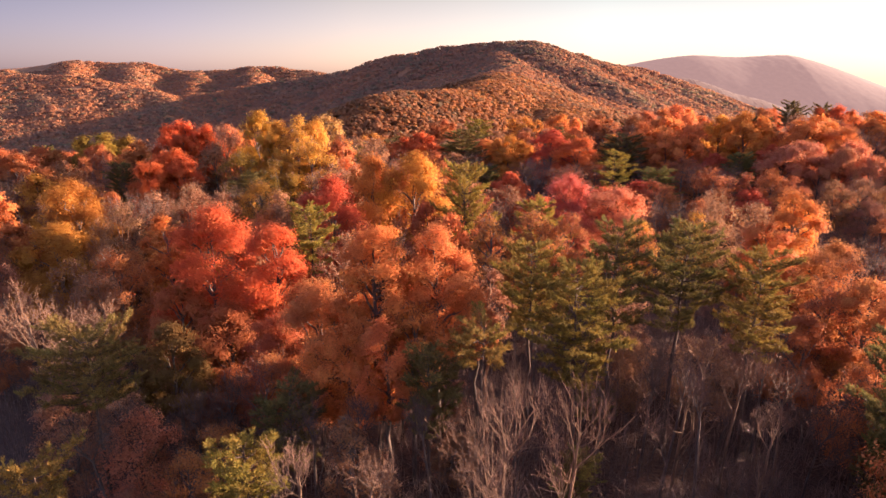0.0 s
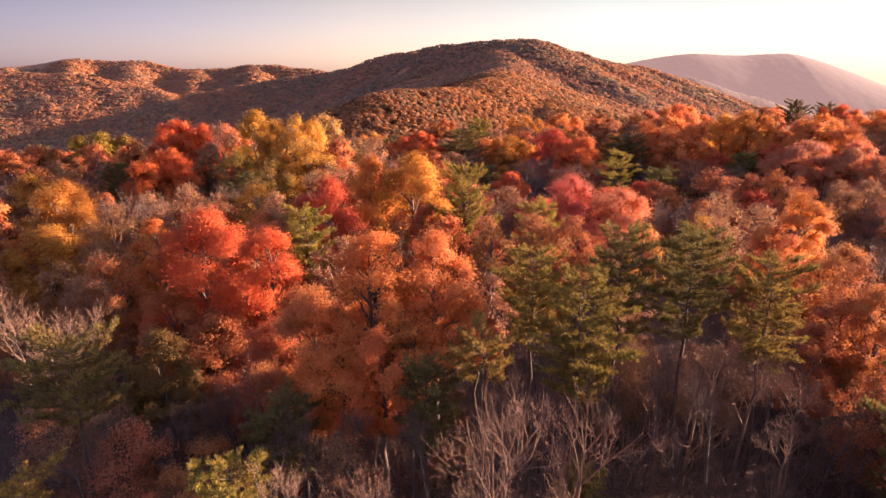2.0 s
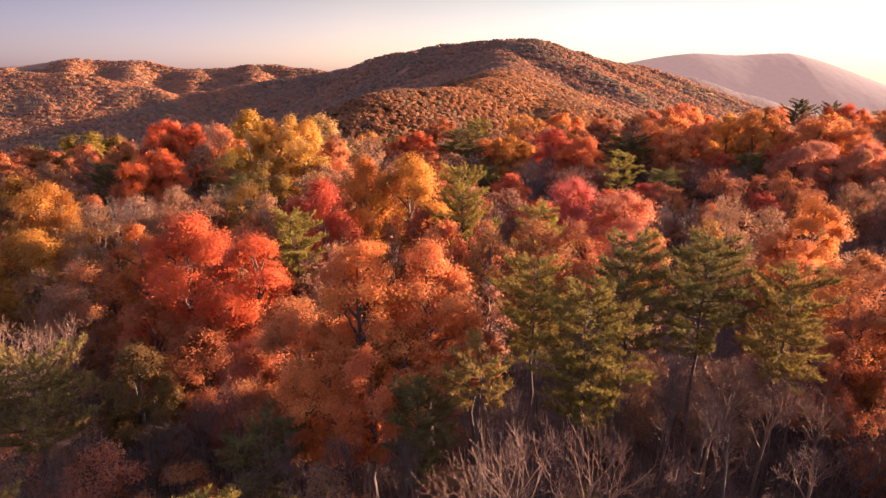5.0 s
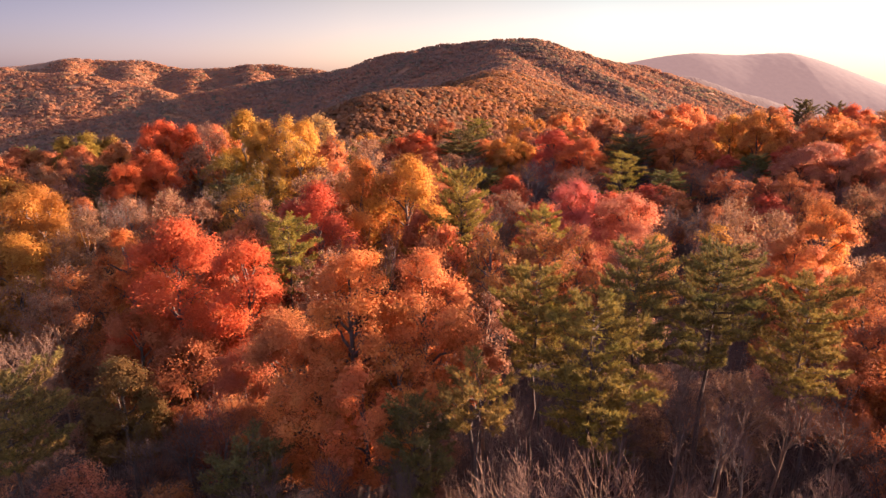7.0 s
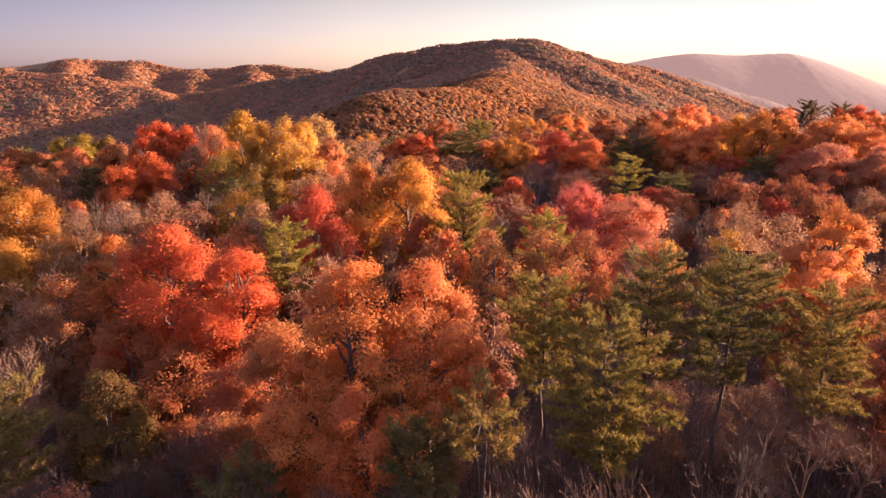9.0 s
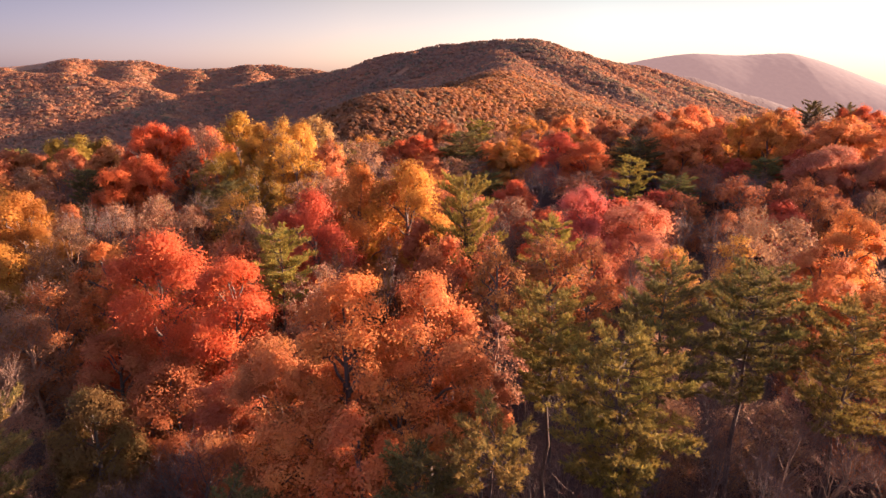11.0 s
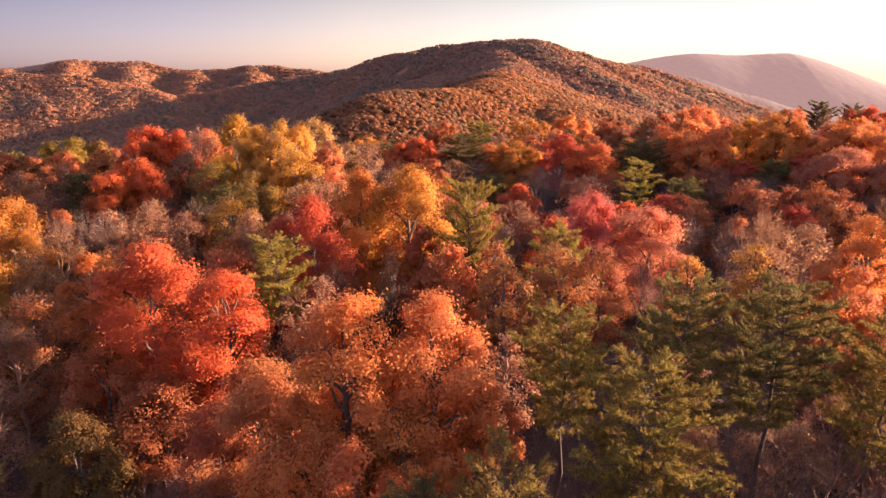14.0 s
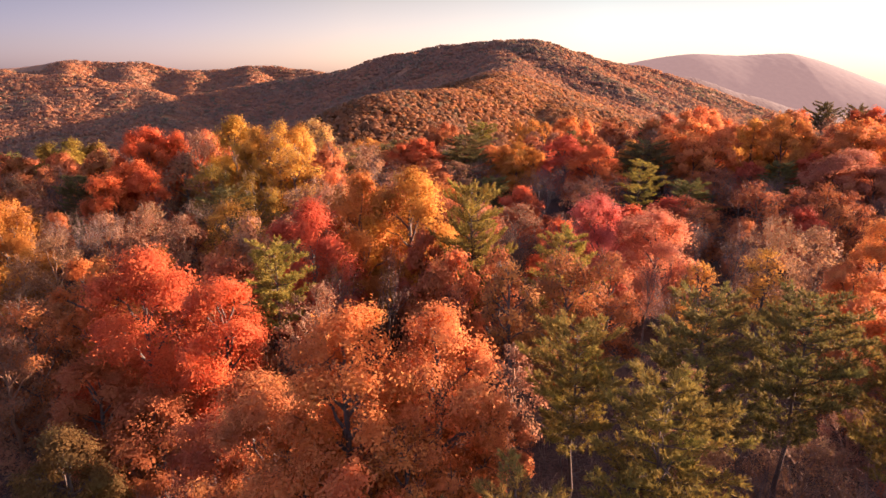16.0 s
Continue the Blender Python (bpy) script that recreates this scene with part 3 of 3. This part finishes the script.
plant(bare, 13.1, 83.0, 16.1, 3.7, GREY)
plant(maple, 18.3, 84.0, 17.3, 3.6, PINK)
plant(maple, 25.5, 84.0, 15.4, 4.9, CORAL)
plant(oak, 10.2, 62.0, 16.7, 3.5, COPPER)
plant(oak, 5.0, 60.0, 16.7, 2.4, COPPER)
plant(oak, 14.2, 63.0, 16.3, 2.7, RUST)
plant(pine, 11.6, 69.0, 16.6, 3.9, PINE_LIGHT)
plant(oak, 22.1, 62.0, 15.8, 2.1, GOLD)
plant(pine, 9.2, 35.0, 19.2, 3.0, PINE_GOLD)
plant(pine, 6.9, 43.0, 18.8, 2.6, PINE_GOLD)
plant(pine, 13.6, 42.0, 20.3, 2.8, PINE_OLIVE)
plant(pine, 18.9, 42.5, 20.3, 3.0, PINE_OLIVE)
plant(pine, 24.6, 40.5, 18.6, 2.8, PINE_GOLD)
plant(maple, 45.2, 71.0, 17.2, 3.4, ORANGE)
plant(maple, 39.3, 67.0, 14.4, 3.0, FLAME)
plant(maple, 41.4, 58.0, 14.7, 3.6, COPPER)
plant(oak, 39.2, 52.0, 14.4, 3.0, COPPER)
plant(bare, 31.0, 75.0, 17.0, 3.4, GREY)
plant(thin_oak, 38.1, 78.0, 16.6, 3.3, RUSSET)
plant(oak, 30.0, 66.0, 16.0, 2.1, GOLD)
plant(bare, 17.6, 36.5, 15.3, 3.9, PALE)
plant(bare, 21.7, 37.0, 13.6, 2.4, PALE)
plant(bare, 15.5, 38.0, 13.1, 2.2, GREY)
plant(bare, 25.3, 36.0, 12.6, 2.4, PALE)
plant(bare, 3.0, 25.5, 17.0, 3.3, PALE)
plant(bare, 7.5, 29.0, 15.2, 3.9, PALE)
plant(flat_pine, 2.0, 31.0, 16.8, 1.9, PINE_GOLD)
plant(pine, -1.5, 33.0, 14.0, 2.1, PINE)
plant(maple, -56.1, 83.0, 16.6, 4.8, OCHRE)
plant(maple, -53.1, 74.0, 12.6, 4.9, OCHRE)
plant(thin_oak, -45.3, 72.0, 13.1, 2.9, TAN)
plant(flat_pine, -25.6, 34.5, 14.3, 3.7, PINE_OLIVE)
plant(maple, -24.1, 44.0, 11.3, 2.7, MOSS)
plant(bare, -14.9, 39.0, 11.7, 3.0, GREY)
plant(pine, -11.6, 34.0, 10.8, 2.1, PINE)
plant(thin_oak, -39.3, 85.0, 15.8, 4.0, TAN)
plant(bare, -54.3, 92.0, 14.7, 3.4, GREY)
plant(thin_oak, -46.7, 80.0, 14.1, 3.5, TAN)
plant(bare, -47.6, 90.0, 15.3, 3.8, GREY)
plant(oak, -31.9, 97.0, 14.3, 4.2, GOLD)
plant(oak, -40.5, 113.0, 17.4, 4.0, OLIVE)
plant(oak, -33.0, 112.0, 16.4, 3.7, OLIVE)
plant(bare, -39.0, 100.0, 14.3, 3.7, TAN)
plant(maple, -40.9, 128.0, 24.2, 4.2, YELLOW)
plant(oak, -32.4, 126.0, 23.7, 3.8, YELLOW)
plant(maple, -35.7, 123.9, 22.8, 3.0, YELLOW)
plant(maple, -29.1, 127.8, 22.5, 3.0, YELLOW)
plant(oak, -31.2, 121.2, 21.3, 3.4, YELLOW)
plant(thin_oak, -20.5, 100.0, 17.1, 4.6, TAN)
plant(oak, -27.4, 118.0, 19.4, 4.4, YELLOW)
plant(oak, -29.8, 150.0, 23.0, 4.1, PALE_YELLOW)
plant(maple, -56.9, 129.0, 22.7, 3.7, RED)
plant(maple, -60.3, 126.8, 21.8, 3.1, RED)
plant(maple, -53.5, 130.8, 21.5, 3.1, RED)
plant(maple, -55.7, 124.1, 20.3, 2.9, RED)
plant(maple, -54.3, 113.0, 18.2, 3.5, RED)
plant(maple, -57.6, 115.0, 17.3, 2.9, RED)
plant(maple, -51.1, 111.2, 17.0, 2.9, RED)
plant(maple, -55.5, 108.3, 15.8, 2.8, RED)
plant(maple, -55.9, 108.0, 16.5, 3.4, RED)
plant(thin_oak, -49.1, 130.0, 22.0, 4.3, TAN)
plant(maple, -95.9, 165.0, 17.0, 4.4, OLIVE)
plant(maple, -99.9, 162.4, 16.1, 3.7, OLIVE)
plant(maple, -91.9, 167.2, 15.8, 3.7, OLIVE)
plant(maple, -94.4, 159.1, 14.6, 3.5, OLIVE)
plant(maple, -89.6, 150.0, 15.1, 3.5, RUST)
plant(maple, -92.8, 152.1, 14.2, 2.9, RUST)
plant(maple, -86.4, 148.2, 13.9, 2.9, RUST)
plant(maple, -90.8, 145.3, 12.7, 2.8, RUST)
plant(maple, -112.2, 160.0, 13.7, 4.7, RUST)
plant(maple, -116.5, 157.3, 12.8, 3.9, RUST)
plant(maple, -108.0, 162.3, 12.5, 3.9, RUST)
plant(maple, -110.7, 153.8, 11.3, 3.7, RUST)
plant(maple, -114.9, 150.0, 14.2, 4.4, RUST)
plant(maple, -118.9, 152.5, 13.3, 3.6, RUST)
plant(maple, -110.9, 147.8, 13.0, 3.6, RUST)
plant(maple, -116.4, 144.2, 11.8, 3.5, RUST)
plant(maple, -72.3, 110.0, 13.6, 3.7, RUST)
plant(oak, -24.0, 195.0, 14.4, 3.5, AMBER)
plant(oak, -27.2, 197.0, 13.5, 2.9, AMBER)
plant(oak, -20.8, 193.3, 13.2, 2.9, AMBER)
plant(oak, -25.2, 190.4, 12.0, 2.8, AMBER)
plant(pine, -28.6, 180.0, 13.4, 5.7, PINE_LIGHT)
plant(pine, -15.9, 185.0, 13.2, 5.9, PINE)
plant(maple, -7.2, 150.0, 18.4, 3.5, RED)
plant(maple, -10.4, 148.0, 17.5, 2.9, RED)
plant(maple, -4.0, 151.7, 17.2, 2.9, RED)
plant(maple, -6.1, 145.3, 16.0, 2.8, RED)
plant(pine, 4.1, 150.0, 19.2, 6.4, PINE)
plant(pine, 11.8, 205.0, 17.9, 5.7, PINE_LIGHT)
plant(maple, 17.1, 150.0, 17.5, 3.5, AMBER)
plant(maple, 13.9, 152.0, 16.6, 2.9, AMBER)
plant(maple, 20.3, 148.2, 16.3, 2.9, AMBER)
plant(maple, 15.9, 145.3, 15.1, 2.8, AMBER)
plant(maple, 26.6, 142.0, 19.6, 5.0, CRIMSON)
plant(maple, 30.0, 132.0, 18.8, 4.6, SCARLET)
plant(bare, 17.6, 120.0, 16.6, 5.0, GREY)
plant(thin_oak, 24.5, 115.0, 14.9, 4.8, RUSSET)
plant(pine, 43.5, 140.0, 18.5, 6.5, PINE)
plant(spire, 35.0, 118.0, 17.7, 4.4, PINE_LIGHT)
plant(maple, 66.2, 170.0, 24.5, 4.3, FLAME)
plant(maple, 62.3, 167.5, 23.6, 3.6, FLAME)
plant(maple, 70.1, 172.1, 23.3, 3.6, FLAME)
plant(maple, 67.6, 164.3, 22.1, 3.4, FLAME)
plant(maple, 54.6, 145.0, 22.0, 4.8, FLAME)
plant(maple, 50.2, 147.8, 21.1, 4.0, FLAME)
plant(maple, 59.0, 142.6, 20.8, 4.0, FLAME)
plant(maple, 53.0, 138.6, 19.6, 3.8, FLAME)
plant(maple, 59.4, 176.0, 22.1, 3.7, RUST)
plant(maple, 56.1, 173.8, 21.2, 3.1, RUST)
plant(maple, 62.8, 177.8, 20.9, 3.1, RUST)
plant(maple, 60.7, 171.1, 19.7, 2.9, RUST)
plant(maple, 72.3, 143.0, 24.0, 4.3, AMBER)
plant(maple, 68.3, 145.5, 23.1, 3.6, AMBER)
plant(maple, 76.2, 140.8, 22.8, 3.6, AMBER)
plant(maple, 70.8, 137.2, 21.6, 3.5, AMBER)
plant(maple, 75.6, 124.0, 18.9, 4.9, CORAL)
plant(maple, 71.1, 121.1, 18.0, 4.1, CORAL)
plant(maple, 80.2, 126.5, 17.7, 4.1, CORAL)
plant(maple, 77.3, 117.4, 16.5, 4.0, CORAL)
plant(oak, 60.6, 105.0, 15.2, 3.5, RUST)
plant(oak, 57.4, 107.1, 14.3, 2.9, RUST)
plant(oak, 63.8, 103.2, 14.0, 2.9, RUST)
plant(oak, 59.4, 100.3, 12.8, 2.8, RUST)
plant(maple, 88.8, 140.0, 23.0, 5.1, ORANGE)
plant(maple, 84.2, 137.0, 22.1, 4.2, ORANGE)
plant(maple, 93.5, 142.5, 21.8, 4.2, ORANGE)
plant(maple, 90.5, 133.2, 20.6, 4.1, ORANGE)
plant(maple, 119.2, 180.0, 23.8, 3.8, RED)
plant(maple, 115.7, 182.2, 22.9, 3.1, RED)
plant(maple, 122.6, 178.1, 22.6, 3.1, RED)
plant(maple, 117.9, 175.0, 21.4, 3.0, RED)
plant(flat_pine, 106.7, 183.0, 24.6, 4.0, PINE)
plant(flat_pine, 118.3, 186.0, 23.4, 3.4, PINE)
plant(maple, 83.2, 118.0, 19.1, 3.6, CORAL)
plant(maple, 79.9, 115.9, 18.2, 3.0, CORAL)
plant(maple, 86.5, 119.8, 17.9, 3.0, CORAL)
plant(maple, 84.4, 113.2, 16.7, 2.9, CORAL)
plant(oak, 72.3, 98.0, 14.7, 3.4, RUSSET)
plant(oak, 69.2, 100.0, 13.8, 2.8, RUSSET)
plant(oak, 75.4, 96.3, 13.5, 2.8, RUSSET)
plant(oak, 71.2, 93.5, 12.3, 2.7, RUSSET)
plant(bare, 49.8, 112.0, 16.9, 5.4, GREY)
plant(bare, 55.0, 110.0, 16.7, 5.1, GREY)
plant(oak, 49.3, 104.0, 15.6, 4.5, RUST)
plant(maple, 43.1, 215.0, 19.2, 3.8, ORANGE)
plant(maple, 39.6, 217.2, 18.3, 3.2, ORANGE)
plant(maple, 46.6, 213.1, 18.0, 3.2, ORANGE)
plant(maple, 41.9, 209.9, 16.8, 3.0, ORANGE)
plant(maple, 53.0, 200.0, 19.7, 3.8, RUST)
plant(maple, 49.6, 197.8, 18.8, 3.1, RUST)
plant(maple, 56.5, 201.9, 18.5, 3.1, RUST)
plant(maple, 54.3, 195.0, 17.3, 3.0, RUST)
plant(oak, 30.6, 225.0, 18.2, 4.2, AMBER)
plant(oak, 26.7, 227.5, 17.3, 3.5, AMBER)
plant(oak, 34.5, 222.9, 17.0, 3.5, AMBER)
plant(oak, 29.2, 219.3, 15.8, 3.4, AMBER)
plant(maple, -0.5, 215.0, 17.3, 3.6, RUST)
plant(maple, -3.8, 212.9, 16.4, 3.0, RUST)
plant(maple, 2.7, 216.8, 16.1, 3.0, RUST)
plant(maple, 0.7, 210.2, 14.9, 2.9, RUST)
plant(maple, 116.3, 160.0, 23.0, 4.0, ORANGE)
plant(maple, 112.7, 162.3, 22.1, 3.3, ORANGE)
plant(maple, 119.9, 158.0, 21.8, 3.3, ORANGE)
plant(maple, 115.0, 154.7, 20.6, 3.2, ORANGE)
plant(maple, 74.1, 165.0, 20.5, 4.1, RUST)
plant(maple, 70.4, 162.6, 19.6, 3.4, RUST)
plant(maple, 77.9, 167.1, 19.3, 3.4, RUST)
plant(maple, 75.5, 159.5, 18.1, 3.3, RUST)
plant(maple, -21.6, 50.0, 10.6, 3.6, RUST)
plant(maple, -27.4, 53.0, 11.9, 3.1, RUST)
plant(maple, -15.6, 45.0, 11.3, 3.1, RUST)
plant(maple, -7.8, 38.0, 15.1, 2.9, ORANGE)
plant(oak, -2.7, 37.0, 16.0, 2.2, ORANGE)
plant(oak, -38.4, 62.0, 12.1, 3.5, RUST)
plant(thin_oak, -38.4, 58.0, 11.1, 3.3, RUSSET)
plant(thin_oak, 3.6, 47.0, 15.2, 2.2, RUSSET)
plant(maple, 2.5, 42.0, 14.5, 1.6, RUST)
plant(oak, 35.5, 48.0, 12.9, 2.8, RUST)
plant(maple, 31.5, 45.0, 11.3, 2.6, RUST)
plant(oak, -17.5, 36.0, 6.4, 2.2, COPPER)
plant(oak, -6.4, 30.0, 10.7, 1.8, RUSSET)
plant(bare, 16.1, 35.0, 13.2, 2.0, GREY)
plant(bare, 12.0, 38.0, 11.4, 1.9, GREY)
plant(bare, 26.8, 42.0, 12.8, 2.8, GREY)
plant(bare, 17.3, 32.0, 12.8, 1.9, GREY)
plant(bare, 20.9, 31.0, 12.1, 1.8, PALE)
plant(bare, 27.9, 36.0, 10.2, 2.5, GREY)
plant(bare, -9.7, 33.0, 11.1, 2.0, GREY)
plant(bare, -6.8, 32.0, 11.4, 1.7, GREY)
plant(bare, -18.7, 42.0, 8.2, 2.5, GREY)
plant(bare, -20.7, 40.0, 7.6, 2.4, GREY)
plant(bare, -1.1, 31.0, 12.1, 1.8, GREY)
plant(bare, -25.6, 38.0, 8.9, 2.6, GREY)
plant(bare, -25.2, 34.0, 10.0, 2.4, GREY)
plant(flat_pine, -23.5, 25.0, 11.3, 2.2, PINE_LIGHT)
plant(pine, -11.0, 24.0, 13.4, 1.7, PINE_GOLD)
plant(oak, -23.7, 36.0, 7.2, 3.2, CORAL)
plant(oak, -18.2, 32.0, 6.8, 2.0, COPPER)
plant(bare, -7.4, 22.0, 15.6, 1.9, PALE)
plant(bare, -4.8, 24.0, 13.3, 2.1, PALE)
plant(bare, -36.0, 45.0, 15.2, 3.7, PALE)
plant(bare, -31.4, 42.5, 14.4, 3.2, PALE)
plant(oak, -30.3, 38.0, 8.2, 2.7, RUSSET)
plant(maple, 37.6, 46.0, 14.3, 3.0, COPPER)
plant(oak, 33.1, 38.0, 10.6, 2.8, COPPER)
plant(bare, 1.5, 24.0, 14.3, 2.8, PALE)


# ---- the woods between them, and unseen trees at the right that cast shade ----
def fill_woods():
    rng = np.random.default_rng(77)
    taken = np.array(TREES)
    y = -38.0
    while y < 205:
        step = 6.4 if y < 110 else 8.4
        for gx in np.arange(-150, 165, step):
            px, py = gx + rng.normal() * 1.7, y + rng.normal() * 1.5
            wide = abs(px) - 0.80 * max(py + 8, 0) if py > 8 else (px - 8 if px > 8 else -1)
            if wide > (24 if px > 0 else 3) or (py < 12 and abs(px) > 46):
                continue
            d = np.hypot(taken[:, 0] - px, taken[:, 1] - py)
            if (d < taken[:, 2] * 0.8 + 1.8).any():
                continue
            near = np.argsort(d)[:4]
            z = float(ground_height(px, py))
            canopy = min(float(np.mean(taken[near, 3])), z + 19)
            inside = wide < 0
            height = max((canopy - z) * ((0.52 if py < 60 else 0.80) + 0.14 * rng.random()), 5.0) if inside else 14 + 3 * rng.random()
            radius = 2.5 + 1.2 * rng.random() + (0.8 if py > 100 else 0)
            pick = rng.random()
            if 10 < py < 34:
                height, pick = min(height, 9.0), 0.0 if inside else pick
            elif py <= 10:
                height = 13 + 3 * rng.random()
            if 10 < py < 60 and inside:
                kind, tint = ((bare, GREY) if pick < 0.60 else (thin_oak, RUSSET) if pick < 0.82 else (oak, RUST) if pick < 0.92 else (pine, PINE))
            else:
                kind, tint = ((bare, GREY) if pick < 0.36 else (oak, RUSSET) if pick < 0.48 else (thin_oak, TAN) if pick < 0.62 else (maple, RUST) if pick < 0.76
                              else (pine, PINE) if pick < 0.86 else (maple, AMBER) if pick < 0.91 else (maple, FLAME))
            if inside and px > 5 and 60 < py < 135:
                kind, tint = ((bare, GREY) if pick < 0.6 else (oak, RUST) if pick < 0.78 else (maple, CRIMSON) if pick < 0.88 else (pine, PINE))
                height *= 0.92
            # unseen trees right of view, added dense, tall in front, to cast shade
            if not inside and px > 0 and py > 8:
                kind, tint = ((pine, PINE) if pick < 0.4 else (maple, RUST) if pick < 0.75 else (maple, ORANGE))
                height, radius = (16 if py < 30 else 10) + 3 * rng.random(), 3.4 + rng.random()
            if kind is pine and inside and py < 105:
                kind, tint = thin_oak, TAN
            fine = 0.18 if 8 < py < 62 else 0.34 if py < 118 else 0.46
            dress(from_stock(kind, px, py, z, height, radius, tint, rng, fine), kind, tint, rng)
        y += step


fill_woods()


def low_growth():
    """Small understorey trees close to the path."""
    rng = np.random.default_rng(78)
    for gy in np.arange(9, 60, 4.6):
        for gx in np.arange(-46, 48, 4.6):
            px, py = gx + rng.normal() * 1.0, gy + rng.normal() * 1.0
            if abs(px) > 0.80 * (py + 6):
                continue
            z = float(ground_height(px, py))
            pick = rng.random()
            kind, tint = ((bare, GREY) if pick < (0.62 if px < 0 else 0.86) else (oak, RUSSET) if pick < 0.92 else (pine, PINE))
            dress(from_stock(kind, px, py, z, 3.5 + 3.5 * rng.random(), 1.4 + 0.8 * rng.random(), tint, rng, 0.18), kind, tint, rng)


low_growth()


# ---- far woods on the hills ----
def far_woods(name, label, near, far, spread, blades, seed, leaf):
    """Rounded crowns, too small and too many to tell apart."""
    rng = np.random.default_rng(seed)
    n = int(2 * math.radians(41) * spread ** 2 * math.log(far / near))
    d = near * (far / near) ** rng.random(n)
    a = np.radians(rng.uniform(-41, 41, n))
    x, y = d * np.sin(a), d * np.cos(a)
    z = ground_height(x, y)
    e = 4.0
    sx, sy = (ground_height(x + e, y) - z) / e, (ground_height(x, y + e) - z) / e
    facing = (sx * x + sy * y) / d + (32 - z) / d
    low = np.where(x > 0.12 * y, 0.075, np.where(x > -0.15 * y, 0.095, 0.115))      # what the near woods hide is left out
    keep = (facing > -0.10) & (z + 14 > 31 - low * d)
    x, y, z, d = x[keep], y[keep], z[keep], d[keep]
    n = len(x)
    r = d / spread * (0.70 + 0.40 * rng.random(n) ** 1.6)
    h = 11.0 + 1.6 * rng.random(n) + 2.0 * (rng.random(n) > 0.95)
    tone = 0.46 + 0.17 * waves(x, y, 60) + 0.10 * waves(x + 40, y * 1.3, 21) + 0.09 * rng.normal(size=n)
    tone = tone + 0.10 * smooth(1500, 1800, y) * smooth(400, 800, -x)       # redder on the western hill
    tone = np.where(rng.random(n) < 0.05 + 0.10 * smooth(0.2, 0.8, waves(x, y + 300, 75)), 0.08 + 0.1 * rng.random(n), tone)
    tone = np.clip(tone + 0.14 * (1 - smooth(800, 1100, d)), 0, 1)
    k = rng.normal(size=(n, blades, 3))
    k[..., 2] = np.abs(k[..., 2]) * 1.1 - 0.35
    k = unit(k)
    c = np.stack([x, y, z + h * 0.20], -1)[:, None] + k * np.stack([r, r, h * 0.22], -1)[:, None] * (0.45 + 0.6 * rng.random((n, blades, 1)) ** 0.6)
    size = np.repeat(np.sqrt(r * h * 0.5) * 3.0 / math.sqrt(blades), blades)[:, None]
    v, q = leaves(c.reshape(-1, 3), (k * 0.6 + rng.normal(size=k.shape) * 0.22 + (0, 0, 0.30)).reshape(-1, 3), size, size * 0.85, rng)
    rounded = np.repeat(unit(k * 0.46 + (0, 0, 0.42)).reshape(-1, 3), 4, axis=0)
    me = quad_mesh(name, v, q, leaf, np.repeat(tone, blades * 4), rounded)
    return tagged(new(name, me), label, "forest", kind="stuff")


# ---- saplings and thin stems on the forest floor ----
def undergrowth():
    rng = np.random.default_rng(9)
    lines = []
    for _ in range(1800):
        y = 8 + 62 * rng.random()
        x = rng.uniform(-1, 1) * (0.82 * (y + 6))
        z = float(ground_height(x, y))
        h = 3.0 + 5.0 * rng.random()
        lean = rng.normal(size=2) * 0.12 * h
        top = np.array([x + lean[0], y + lean[1], z + h])
        stem = bend((x, y, z - 0.2), top, 0, 4, rng, 0.03)
        lines.append((stem, np.linspace(0.035, 0.010, 4), 3))
        for _ in range(5):
            k = 0.35 + 0.6 * rng.random()
            p = stem[0] * (1 - k) + top * k
            w = unit(np.array([rng.normal(), rng.normal(), 0.9])) * (0.7 + 1.3 * rng.random())
            lines.append((bend(p, p + w, 0.1, 3, rng, 0.06), np.linspace(0.016, 0.007, 3), 3))
    return tagged(new("undergrowth", tube_mesh("undergrowth", lines, BARK_TWIG)), "thin leafless saplings and brush on the forest floor", "undergrowth", kind="stuff")


undergrowth()
far_woods("near_hill_woods", "mixed orange, olive and russet woods on the nearer hills", 215, 900, 150, 20, 5, WOODS)
far_woods("far_hill_woods", "russet and orange autumn woods covering the far hills", 900, 3000, 195, 13, 6, WOODS_HAZED)
